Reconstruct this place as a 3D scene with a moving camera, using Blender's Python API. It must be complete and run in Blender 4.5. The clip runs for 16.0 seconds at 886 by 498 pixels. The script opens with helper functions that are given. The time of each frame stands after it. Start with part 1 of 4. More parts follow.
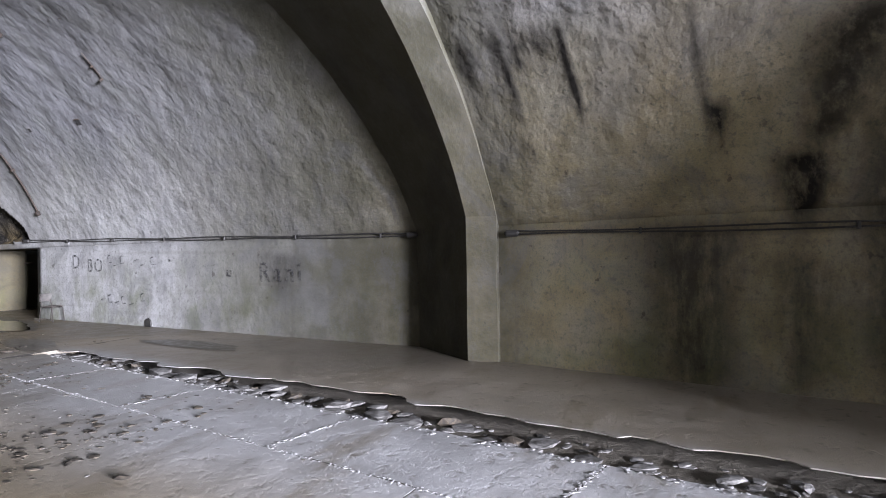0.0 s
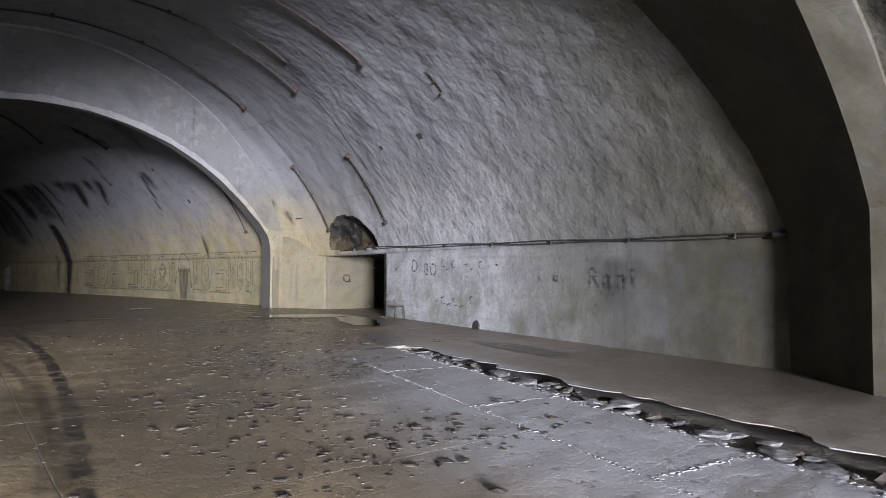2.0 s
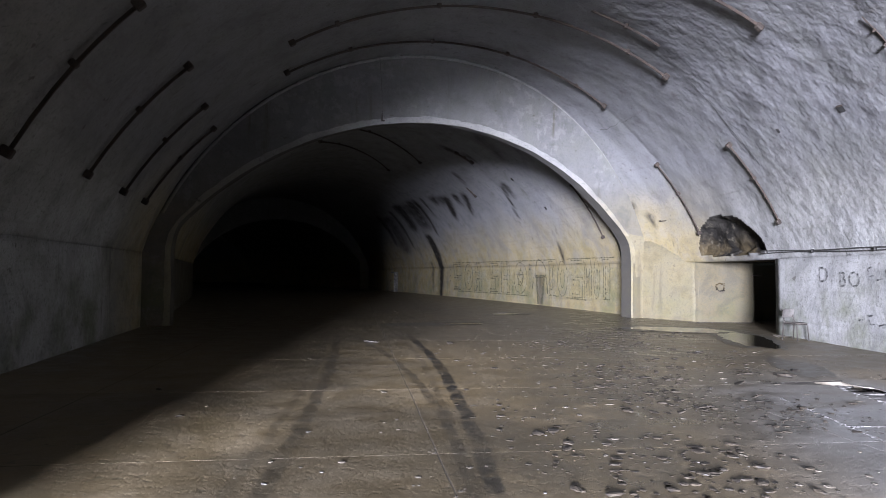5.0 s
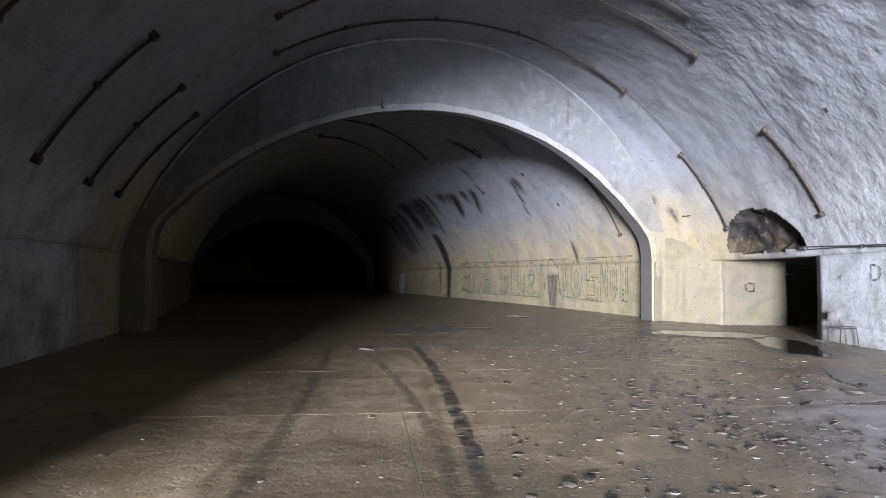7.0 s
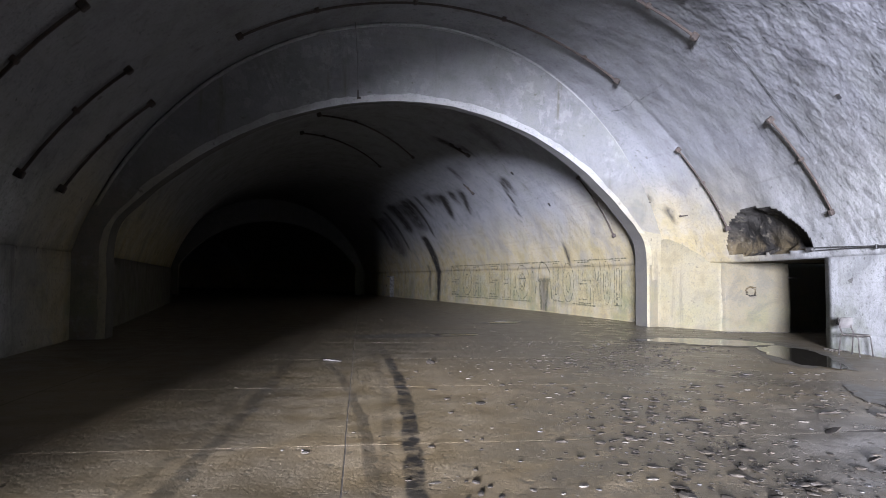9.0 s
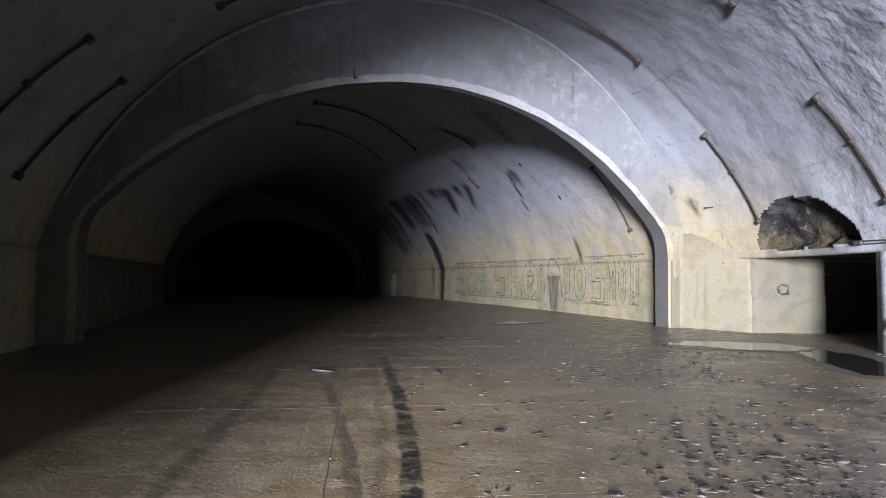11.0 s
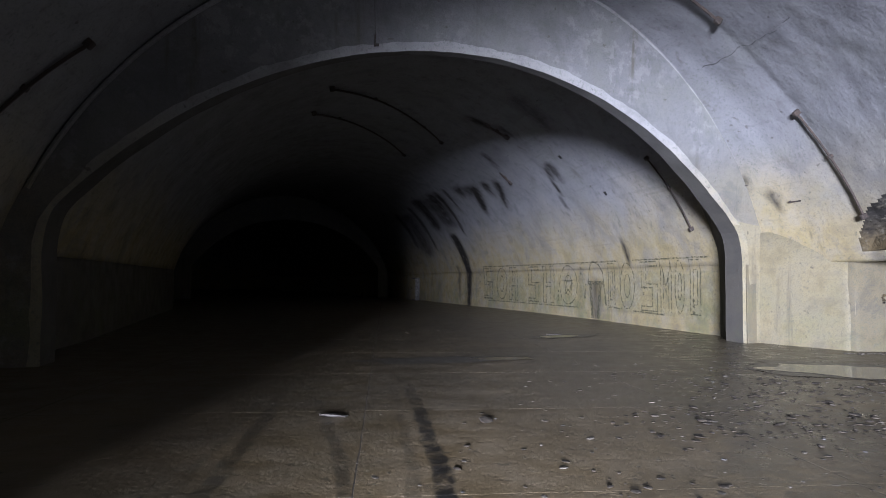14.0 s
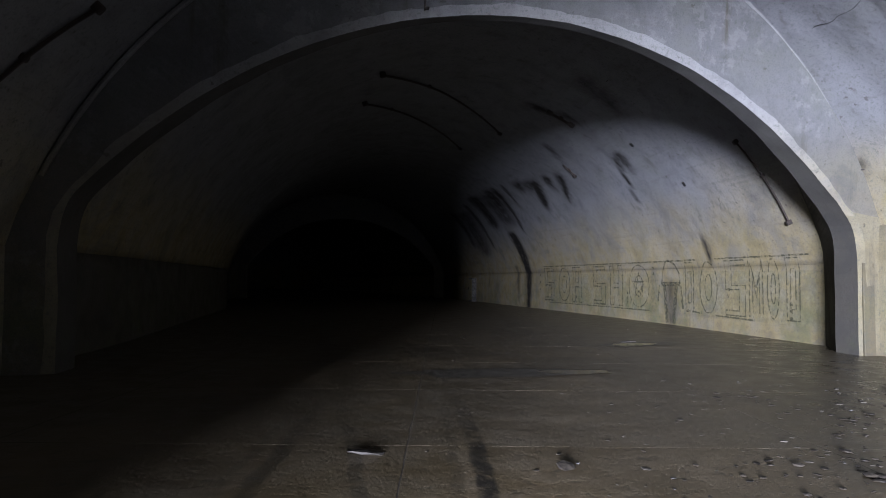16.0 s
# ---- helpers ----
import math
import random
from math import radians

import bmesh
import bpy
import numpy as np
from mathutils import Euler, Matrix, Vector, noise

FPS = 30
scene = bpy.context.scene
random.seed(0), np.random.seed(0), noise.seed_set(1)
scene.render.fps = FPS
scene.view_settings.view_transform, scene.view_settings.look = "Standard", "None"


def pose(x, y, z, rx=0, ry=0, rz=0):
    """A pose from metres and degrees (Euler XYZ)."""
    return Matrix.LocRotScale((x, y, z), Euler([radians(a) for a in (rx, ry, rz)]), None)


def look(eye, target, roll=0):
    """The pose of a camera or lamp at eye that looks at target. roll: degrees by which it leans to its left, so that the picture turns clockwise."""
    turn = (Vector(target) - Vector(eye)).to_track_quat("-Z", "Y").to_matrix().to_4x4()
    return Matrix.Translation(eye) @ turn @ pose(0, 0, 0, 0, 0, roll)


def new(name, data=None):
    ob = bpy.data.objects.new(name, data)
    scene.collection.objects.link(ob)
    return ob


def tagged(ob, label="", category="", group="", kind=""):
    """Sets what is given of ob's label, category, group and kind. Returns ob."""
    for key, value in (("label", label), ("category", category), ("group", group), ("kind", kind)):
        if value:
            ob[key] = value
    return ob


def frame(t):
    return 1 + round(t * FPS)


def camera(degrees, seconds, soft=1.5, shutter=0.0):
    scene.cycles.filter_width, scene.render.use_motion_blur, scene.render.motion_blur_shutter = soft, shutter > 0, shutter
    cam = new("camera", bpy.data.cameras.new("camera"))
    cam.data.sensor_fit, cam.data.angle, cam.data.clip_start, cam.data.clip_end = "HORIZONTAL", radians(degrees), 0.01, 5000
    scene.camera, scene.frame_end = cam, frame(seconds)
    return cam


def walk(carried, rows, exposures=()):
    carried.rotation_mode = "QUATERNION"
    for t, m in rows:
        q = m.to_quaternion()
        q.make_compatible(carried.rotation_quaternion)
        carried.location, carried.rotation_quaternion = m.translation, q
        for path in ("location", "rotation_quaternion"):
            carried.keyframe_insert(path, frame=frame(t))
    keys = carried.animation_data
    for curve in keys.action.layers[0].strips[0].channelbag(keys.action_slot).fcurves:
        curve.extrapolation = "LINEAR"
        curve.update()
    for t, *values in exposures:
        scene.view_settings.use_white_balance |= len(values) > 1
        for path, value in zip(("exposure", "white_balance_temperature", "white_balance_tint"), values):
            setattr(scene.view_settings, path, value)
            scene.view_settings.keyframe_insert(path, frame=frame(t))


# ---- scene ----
cam = camera(70.2, 16.0, soft=0.9)
# seconds, stops, kelvin and tint of the film camera's own exposure
EXPOSURES = [(0, 0.02, 6700, 8), (1.5, -0.3, 6750, 8), (3, -0.33, 6750, 9), (4, -0.08, 6600, 9), (5, 0.25, 6500, 9), (7.5, 0.55, 6400, 9), (10.5, 0.5, 6300, 9), (12, 0.28, 6250, 9), (14, -0.02, 6150, 9), (16, -0.33, 6150, 8)]
PATH = [
    (0, (-6.369, -23.81, 1.558), (-4.478, -23.159, 1.59), -0.8),
    (0.5, (-6.259, -23.546, 1.535), (-4.468, -22.655, 1.576), -0.6),
    (1, (-6.169, -23.292, 1.522), (-4.471, -22.236, 1.572), -0.5),
    (1.5, (-6.015, -23.057, 1.51), (-4.46, -21.801, 1.568), -0.4),
    (2, (-5.947, -22.795, 1.415), (-4.549, -21.367, 1.491), 0.2),
    (2.5, (-5.954, -22.537, 1.45), (-4.682, -20.996, 1.531), 0.1),
    (3, (-5.959, -22.286, 1.469), (-4.842, -20.629, 1.55), 0.1),
    (3.5, (-5.963, -21.98, 1.49), (-5.029, -20.213, 1.57), 0.5),
    (4, (-6.008, -21.667, 1.507), (-5.201, -19.839, 1.593), 0.5),
    (4.5, (-5.986, -21.45, 1.518), (-5.306, -19.571, 1.603), 0.4),
    (5, (-5.889, -21.089, 1.523), (-5.396, -19.153, 1.605), 0.6),
    (7.5, (-5.232, -19.318, 1.478), (-4.766, -17.375, 1.568), 0.4),
    (8, (-5.007, -19.073, 1.485), (-4.54, -17.13, 1.586), 0.4),
    (10.5, (-4.587, -17.422, 1.46), (-4.083, -15.489, 1.55), 0.4),
    (11, (-4.465, -17.039, 1.473), (-3.992, -15.098, 1.564), 0.3),
    (11.5, (-4.398, -16.682, 1.46), (-3.971, -14.73, 1.55), 0.6),
    (12, (-4.414, -16.218, 1.531), (-3.986, -14.266, 1.62), 0.5),
    (12.5, (-4.321, -15.769, 1.516), (-3.895, -13.817, 1.607), 0.4),
    (13, (-4.275, -15.323, 1.564), (-3.852, -13.371, 1.654), 0.4),
    (13.5, (-4.281, -14.868, 1.589), (-3.856, -12.916, 1.683), 0.4),
    (14, (-4.2, -14.458, 1.584), (-3.793, -12.502, 1.682), 0.3),
    (14.5, (-4.126, -14.049, 1.57), (-3.809, -12.077, 1.663), 0.5),
    (15, (-4.09, -13.595, 1.58), (-3.79, -11.62, 1.677), 0.3),
    (15.5, (-3.969, -13.146, 1.573), (-3.699, -11.167, 1.672), 0.3),
    (16, (-3.913, -12.762, 1.562), (-3.684, -10.778, 1.661), 0.5),
]
walk(cam, [(t, look(eye, target, roll)) for t, eye, target, roll in PATH], EXPOSURES)

# ---- world, light, exposure ----
world = bpy.data.worlds.new("world")
scene.world = world
world.use_nodes = True
_wt = world.node_tree
_sky = _wt.nodes.new("ShaderNodeTexSky")
_sky.sky_type = "NISHITA"
_sky.sun_disc = False
_sky.sun_elevation = radians(40)
_sky.sun_rotation = radians(200)
_wt.links.new(_sky.outputs[0], _wt.nodes["Background"].inputs[0])
_wt.nodes["Background"].inputs[1].default_value = 0.08


LIGHT = 0.19


def lamp_area(name, m, sx, sy, power, colour):
    d = bpy.data.lights.new(name, "AREA")
    d.shape, d.size, d.size_y, d.energy, d.color = "RECTANGLE", sx, sy, power, colour
    ob = new(name, d)
    ob.matrix_world = m
    return ob


# daylight: an area lamp standing in for the sky beyond the unseen tunnel mouth
lamp_area("daylight_sky", look((-20.0, -52.0, 4.1), (-20.0, -40.0, 4.3)), 10.0, 5.0, 1150000 * LIGHT, (0.835, 0.84, 1.0))


# ---- materials ----
class Mat:
    """A small node-building helper."""

    def __init__(self, name):
        self.m = bpy.data.materials.new(name)
        self.m.use_nodes = True
        self.t = self.m.node_tree
        self.b = self.t.nodes["Principled BSDF"]
        self.co = self.n("ShaderNodeTexCoord").outputs["Object"]

    def n(self, kind):
        return self.t.nodes.new(kind)

    def put(self, sock, v):
        if isinstance(v, bpy.types.NodeSocket):
            self.t.links.new(v, sock)
        elif v is not None:
            sock.default_value = v

    def noise(self, scale, detail=4.0, rough=0.55, vec=None, stretch=None, dist=0.0):
        nd = self.n("ShaderNodeTexNoise")
        v = vec or self.co
        if stretch:
            mp = self.n("ShaderNodeMapping")
            mp.inputs["Scale"].default_value = stretch
            self.put(mp.inputs[0], v)
            v = mp.outputs[0]
        self.put(nd.inputs["Vector"], v)
        nd.inputs["Scale"].default_value, nd.inputs["Detail"].default_value = scale, detail
        nd.inputs["Roughness"].default_value, nd.inputs["Distortion"].default_value = rough, dist
        return nd.outputs["Fac"]

    def ramp(self, v, lo, hi, a=0.0, b=1.0):
        nd = self.n("ShaderNodeMapRange")
        nd.interpolation_type = "SMOOTHSTEP"
        self.put(nd.inputs[0], v)
        for i, x in enumerate((lo, hi, a, b)):
            self.put(nd.inputs[1 + i], x)
        return nd.outputs[0]

    def math(self, op, a, b=None, clamp=False):
        nd = self.n("ShaderNodeMath")
        nd.operation, nd.use_clamp = op, clamp
        self.put(nd.inputs[0], a)
        self.put(nd.inputs[1], b)
        return nd.outputs[0]

    def mix(self, f, a, b, blend="MIX"):
        nd = self.n("ShaderNodeMix")
        nd.data_type, nd.blend_type = "RGBA", blend
        self.put(nd.inputs[0], f)
        self.put(nd.inputs[6], a if isinstance(a, bpy.types.NodeSocket) else (*a, 1))
        self.put(nd.inputs[7], b if isinstance(b, bpy.types.NodeSocket) else (*b, 1))
        return nd.outputs[2]

    def axis(self, i):
        nd = self.n("ShaderNodeSeparateXYZ")
        self.put(nd.inputs[0], self.co)
        return nd.outputs[i]

    def bump(self, h, strength, dist=0.02, base=None):
        nd = self.n("ShaderNodeBump")
        nd.inputs["Strength"].default_value, nd.inputs["Distance"].default_value = strength, dist
        self.put(nd.inputs["Height"], h)
        if base:
            self.put(nd.inputs["Normal"], base)
        return nd.outputs[0]

    def done(self, colour=None, rough=None, normal=None, metal=None, spec=None):
        for key, v in (("Base Color", colour), ("Roughness", rough), ("Normal", normal), ("Metallic", metal), ("Specular IOR Level", spec)):
            if isinstance(v, tuple):
                v = (*v, 1)
            self.put(self.b.inputs[key], v)
        return self.m


def mat_plaster(name, upper, lower, algae, soot=0.5, rough_bump=0.5, yellow=1.0, flakes=0.0):
    """Limewashed concrete: pale above, yellowed and algae-stained low down, with runs of soot and damp."""
    k = Mat(name)
    y, z = k.axis(1), k.axis(2)
    big, mid, fine = k.noise(0.35, 5), k.noise(1.6, 6, 0.6), k.noise(14, 6, 0.65)
    zed = k.math("ADD", z, k.math("MULTIPLY", k.math("SUBTRACT", big, 0.5), 3.0))
    c = k.mix(k.ramp(zed, 2.4, 5.2), lower, upper)
    # ochre limewash in the inner part and by the passage, worn and blotchy
    ochre = k.math("MULTIPLY", k.ramp(zed, 5.2, 2.2), k.math("MAXIMUM", k.ramp(y, -6.5, -1.5), k.ramp(y, -17.0, -20.5, 0.0, 0.8)))
    c = k.mix(k.math("MULTIPLY", ochre, k.ramp(mid, 0.3, 0.7, 0.45 * yellow, 0.9 * yellow)), c, (0.41, 0.315, 0.115))
    c = k.mix(k.ramp(mid, 0.50, 0.75, 0, 0.45), c, tuple(v * 0.5 for v in upper))
    # paler stretch low on the surface between y -15.5 and -4.8
    pale_band = k.math("MULTIPLY", k.math("MULTIPLY", k.ramp(y, -15.5, -12.0), k.ramp(y, -4.8, -6.2)), k.ramp(zed, 4.3, 2.2))
    c = k.mix(k.math("MULTIPLY", pale_band, k.ramp(mid, 0.35, 0.65, 0.95, 0.45)), c, (0.58, 0.59, 0.60))
    green = k.math("MULTIPLY", k.ramp(z, 2.0, 0.3, 0.2, 1), k.ramp(k.noise(0.9, 6, 0.65), 0.42, 0.68, 0, algae))
    c = k.mix(green, c, (0.15, 0.17, 0.075))
    # brown-green grime just inside the first arch, deepened to imitate the arch's shade
    damp = k.math("MULTIPLY", k.math("MULTIPLY", k.ramp(y, -11.5, -19.0), k.ramp(y, -22.6, -21.4)), k.ramp(k.noise(0.8, 6, 0.65), 0.33, 0.6, 0.5, 0.92))
    c = k.mix(damp, c, (0.09, 0.085, 0.053))
    runs = k.noise(1.0, 6, 0.65, stretch=(2.6, 2.6, 0.2))
    c = k.mix(k.ramp(runs, 0.56, 0.74, 0, soot), c, (0.10, 0.09, 0.075))
    c = k.mix(k.ramp(fine, 0.51, 0.70, 0, 0.55), c, (0.11, 0.118, 0.10))
    c = k.mix(k.ramp(k.noise(42, 4, 0.7), 0.45, 0.66, 0, 0.35), c, tuple(v * 0.45 for v in upper))
    c = k.mix(k.ramp(k.noise(0.75, 7, 0.7, dist=0.8), 0.50, 0.62, 0, 0.35), c, tuple(v * 0.6 for v in upper))
    if flakes:
        # scraps of white limewash that still cling to the concrete
        left_wash = k.math("MULTIPLY", k.ramp(k.noise(3.0, 8, 0.72), 0.52, 0.57, 0, flakes), k.ramp(big, 0.42, 0.56))
        c = k.mix(left_wash, c, (0.50, 0.50, 0.51))
    spots = k.noise(5.5, 3, 0.5)
    c = k.mix(k.ramp(spots, 0.69, 0.74, 0, 0.6), c, (0.07, 0.06, 0.05))
    at = k.n("ShaderNodeAttribute")
    at.attribute_name = "stain"
    st = k.math("MULTIPLY", at.outputs["Fac"], k.ramp(k.noise(2.6, 6, 0.7, stretch=(1.6, 1.6, 0.6)), 0.25, 0.6, 0.6, 1.5), True)
    c = k.mix(st, c, (0.016, 0.014, 0.012))
    lines = k.noise(1.0, 3, 0.5, stretch=(0.5, 0.2, 9.0))
    c = k.mix(k.ramp(lines, 0.55, 0.75, 0, 0.22), c, (0.12, 0.11, 0.095))
    # coarse trowelled render, smoother towards the big arch
    relief = k.math("MULTIPLY", k.noise(2.6, 5, 0.55), k.ramp(y, -5.5, -9.0, 0.3, 1.0))
    n1 = k.bump(relief, rough_bump, 0.085)
    n2 = k.bump(fine, 0.3, 0.014, n1)
    c = k.mix(0.4, c, (0.0, 0.0, 0.0))
    return k.done(c, k.ramp(mid, 0.3, 0.7, 0.7, 0.95), n2, spec=0.25)


PLASTER = mat_plaster("limewashed_concrete", (0.29, 0.295, 0.315), (0.37, 0.365, 0.345), 0.75, 0.55, 0.75)
# darker concrete that carries the shade of the arch backs and inner left wall
SHADE_CONCRETE = mat_plaster("shade_darkened_concrete", (0.085, 0.083, 0.082), (0.10, 0.095, 0.085), 0.4, 0.75, 0.4, 0.1)


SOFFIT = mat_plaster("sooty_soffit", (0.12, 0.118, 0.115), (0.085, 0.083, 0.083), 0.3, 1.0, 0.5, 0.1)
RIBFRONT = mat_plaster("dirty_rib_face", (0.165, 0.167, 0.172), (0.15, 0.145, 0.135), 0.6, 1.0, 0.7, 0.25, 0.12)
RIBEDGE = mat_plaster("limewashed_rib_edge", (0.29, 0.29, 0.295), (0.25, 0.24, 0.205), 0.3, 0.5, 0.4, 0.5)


WALLWASH = mat_plaster("limewashed_wall", (0.29, 0.295, 0.315), (0.35, 0.35, 0.335), 0.7, 0.5, 0.32)
# limewash coloured darker to offset light that meets the passage cheek squarely
REVEAL = mat_plaster("dimmed_reveal_limewash", (0.095, 0.092, 0.082), (0.105, 0.099, 0.084), 0.3, 0.6, 0.35, 0.3)
CREAM = mat_plaster("cream_limewash", (0.195, 0.18, 0.13), (0.195, 0.185, 0.15), 0.25, 0.75, 0.5, 0.4)


def mat_floor():
    k = Mat("worn_concrete_slab")
    rnd = k.n("ShaderNodeObjectInfo").outputs["Random"]
    big, mid, fine = k.noise(0.3, 5), k.noise(2.2, 7, 0.62), k.noise(30, 5, 0.7)
    c = k.mix(k.ramp(mid, 0.3, 0.7), (0.165, 0.118, 0.054), (0.265, 0.21, 0.13))
    c = k.mix(k.ramp(big, 0.45, 0.65, 0, 0.45), c, (0.115, 0.092, 0.046))
    c = k.mix(k.ramp(fine, 0.58, 0.72, 0, 0.5), c, (0.07, 0.06, 0.048))
    c = k.mix(k.math("MULTIPLY", rnd, 0.18), c, (0.27, 0.25, 0.21))
    x, y = k.axis(0), k.axis(1)
    # greyer, less dirty concrete beside the gutter
    grey = k.math("MULTIPLY", k.ramp(k.math("ADD", k.math("ADD", x, k.math("MULTIPLY", y, -0.335)), k.math("MULTIPLY", big, 1.5)), 3.6, 6.0), k.ramp(y, -11.0, -15.5))
    grey = k.math("MULTIPLY", grey, k.ramp(k.math("ADD", x, k.math("MULTIPLY", y, -0.335)), 7.4, 6.9, 0.4, 1.0))
    grey_c = k.mix(k.ramp(mid, 0.3, 0.7), (0.225, 0.233, 0.245), (0.32, 0.33, 0.35))
    c = k.mix(k.math("MULTIPLY", grey, 0.9), c, grey_c)
    # trodden mud film in the band of clods that leads to the passage
    off = k.math("ABSOLUTE", k.math("SUBTRACT", k.math("SUBTRACT", x, 6.2), k.math("MULTIPLY", y, 0.52)))
    mud = k.math("MULTIPLY", k.math("MULTIPLY", k.ramp(off, 3.4, 1.2), k.ramp(y, -20.0, -15.0)), k.ramp(k.noise(1.7, 7, 0.7), 0.40, 0.58, 0.15, 0.8))
    c = k.mix(mud, c, (0.062, 0.052, 0.034))
    # tyre marks: dark curved bands x = a + b y + c y^2
    wob = k.math("MULTIPLY", k.math("SUBTRACT", k.noise(1.5, 3), 0.5), 0.16)
    for a, b, cc, w, s in TRACKS:
        f = k.math("ADD", k.math("ADD", a, k.math("MULTIPLY", y, b)), k.math("MULTIPLY", k.math("MULTIPLY", y, y), cc))
        d = k.math("ABSOLUTE", k.math("ADD", k.math("SUBTRACT", x, f), wob))
        band = k.math("MULTIPLY", k.ramp(d, w, w * 0.55), k.math("MULTIPLY", k.ramp(k.noise(4, 6, 0.75), 0.36, 0.56, 0.2 * s, s), k.ramp(y, -3.0, -7.0)))
        c = k.mix(band, c, (0.014, 0.013, 0.011))
    pits = k.noise(6.5, 5, 0.7)
    c = k.mix(k.ramp(pits, 0.57, 0.66, 0, 0.7), c, (0.05, 0.043, 0.033))
    c = k.mix(k.ramp(k.noise(1.1, 7, 0.7, stretch=(0.35, 1.2, 1)), 0.5, 0.68, 0, 0.55), c, (0.09, 0.068, 0.034))
    # damp patches, plus darkening with depth painted for the fading daylight
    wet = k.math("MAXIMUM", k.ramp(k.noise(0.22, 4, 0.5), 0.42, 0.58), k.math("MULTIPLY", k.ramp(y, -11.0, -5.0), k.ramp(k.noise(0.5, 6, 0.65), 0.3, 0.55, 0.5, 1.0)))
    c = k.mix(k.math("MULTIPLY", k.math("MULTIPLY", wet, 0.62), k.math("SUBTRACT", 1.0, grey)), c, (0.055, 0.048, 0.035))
    c = k.mix(0.12, c, (0.0, 0.0, 0.0))
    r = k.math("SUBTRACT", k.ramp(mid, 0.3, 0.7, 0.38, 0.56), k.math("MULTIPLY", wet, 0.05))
    r = k.math("SUBTRACT", r, k.math("MULTIPLY", mud, 0.17))
    n = k.bump(fine, 0.5, 0.008, k.bump(k.ramp(pits, 0.62, 0.5), 0.22, 0.015, k.bump(mid, 0.22, 0.02)))
    return k.done(c, r, n, spec=0.5)


TRACKS = [(-2.686, -0.0178, -0.00709, 0.105, 1.0), (-2.92, -0.0178, -0.00709, 0.07, 0.4), (-5.209, -0.2595, -0.01308, 0.08, 0.6), (-4.278, 0.0279, -0.00465, 0.10, 0.7), (-4.53, 0.0279, -0.00465, 0.06, 0.35)]
FLOOR = mat_floor()


def mat_simple(name, a, b, scale=8.0, rough=(0.6, 0.9), bump=0.4, dist=0.01, metal=0.0):
    k = Mat(name)
    f = k.noise(scale, 6, 0.65)
    g = k.noise(scale * 0.15, 4)
    c = k.mix(k.ramp(f, 0.35, 0.65), a, b)
    c = k.mix(k.ramp(g, 0.45, 0.7, 0, 0.5), c, tuple(v * 0.6 for v in a))
    return k.done(c, k.ramp(f, 0.3, 0.7, *rough), k.bump(f, bump, dist), metal)


DIRT = mat_simple("damp_dirt", (0.05, 0.043, 0.033), (0.10, 0.09, 0.075), 12, (0.7, 0.95), 0.8, 0.03)
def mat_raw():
    """Torn concrete: black pockets, brown matrix that darkens towards the top, pale aggregate."""
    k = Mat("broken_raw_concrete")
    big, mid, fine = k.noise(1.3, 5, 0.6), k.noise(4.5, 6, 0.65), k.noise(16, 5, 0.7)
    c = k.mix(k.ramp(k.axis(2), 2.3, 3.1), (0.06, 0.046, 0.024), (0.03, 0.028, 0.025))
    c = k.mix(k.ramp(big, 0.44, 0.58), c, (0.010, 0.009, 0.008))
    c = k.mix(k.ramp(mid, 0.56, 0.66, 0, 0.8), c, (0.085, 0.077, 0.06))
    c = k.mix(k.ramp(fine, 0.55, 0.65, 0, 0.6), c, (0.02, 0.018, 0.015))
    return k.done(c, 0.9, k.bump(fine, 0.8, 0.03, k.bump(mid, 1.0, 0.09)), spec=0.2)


RAWCONC = mat_raw()
LITTER = mat_simple("brown_clods", (0.008, 0.006, 0.0045), (0.042, 0.033, 0.022), 14, (0.6, 0.9), 0.6, 0.01)
JOINT = mat_simple("joint_dirt", (0.03, 0.026, 0.02), (0.06, 0.052, 0.042), 9, (0.8, 0.95), 0.05, 0.001)
RUST = mat_simple("rusty_steel", (0.012, 0.009, 0.0075), (0.036, 0.024, 0.017), 20, (0.7, 0.95), 0.5, 0.004)
CABLE = mat_simple("black_cable_sheath", (0.012, 0.012, 0.013), (0.035, 0.033, 0.03), 15, (0.5, 0.8), 0.2, 0.003)
MORTAR = mat_simple("pale_mortar", (0.12, 0.12, 0.123), (0.25, 0.25, 0.256), 9, (0.75, 0.95), 0.5, 0.01)
# near-black that paints the shade inside open sockets
HOLE_BLACK = mat_simple("hole_black", (0.002, 0.002, 0.002), (0.006, 0.006, 0.006), 15, (0.8, 1.0), 0.2, 0.003)
CHIP = mat_simple("pale_concrete_rubble", (0.03, 0.029, 0.028), (0.17, 0.167, 0.165), 9, (0.75, 0.95), 0.6, 0.02)


# ---- mesh helpers ----
def mesh_ob(name, verts, faces, material, smooth=False, parent=None):
    me = bpy.data.meshes.new(name)
    me.from_pydata([tuple(v) for v in verts], [], faces)
    me.materials.append(material)
    if smooth:
        me.polygons.foreach_set("use_smooth", [True] * len(me.polygons))
    me.update()
    ob = new(name, me)
    if parent:
        ob.parent = parent
    return ob


def structure(ob, label, category):
    return tagged(ob, label, category, kind="structure")


def part(name, bm, material, parent, label="", smooth=False):
    me = bpy.data.meshes.new(name)
    bmesh.ops.recalc_face_normals(bm, faces=bm.faces)
    bm.to_mesh(me)
    bm.free()
    me.materials.append(material)
    if smooth:
        me.polygons.foreach_set("use_smooth", [True] * len(me.polygons))
    ob = new(name, me)
    ob.parent = parent
    if label:
        tagged(ob, label)
    return ob


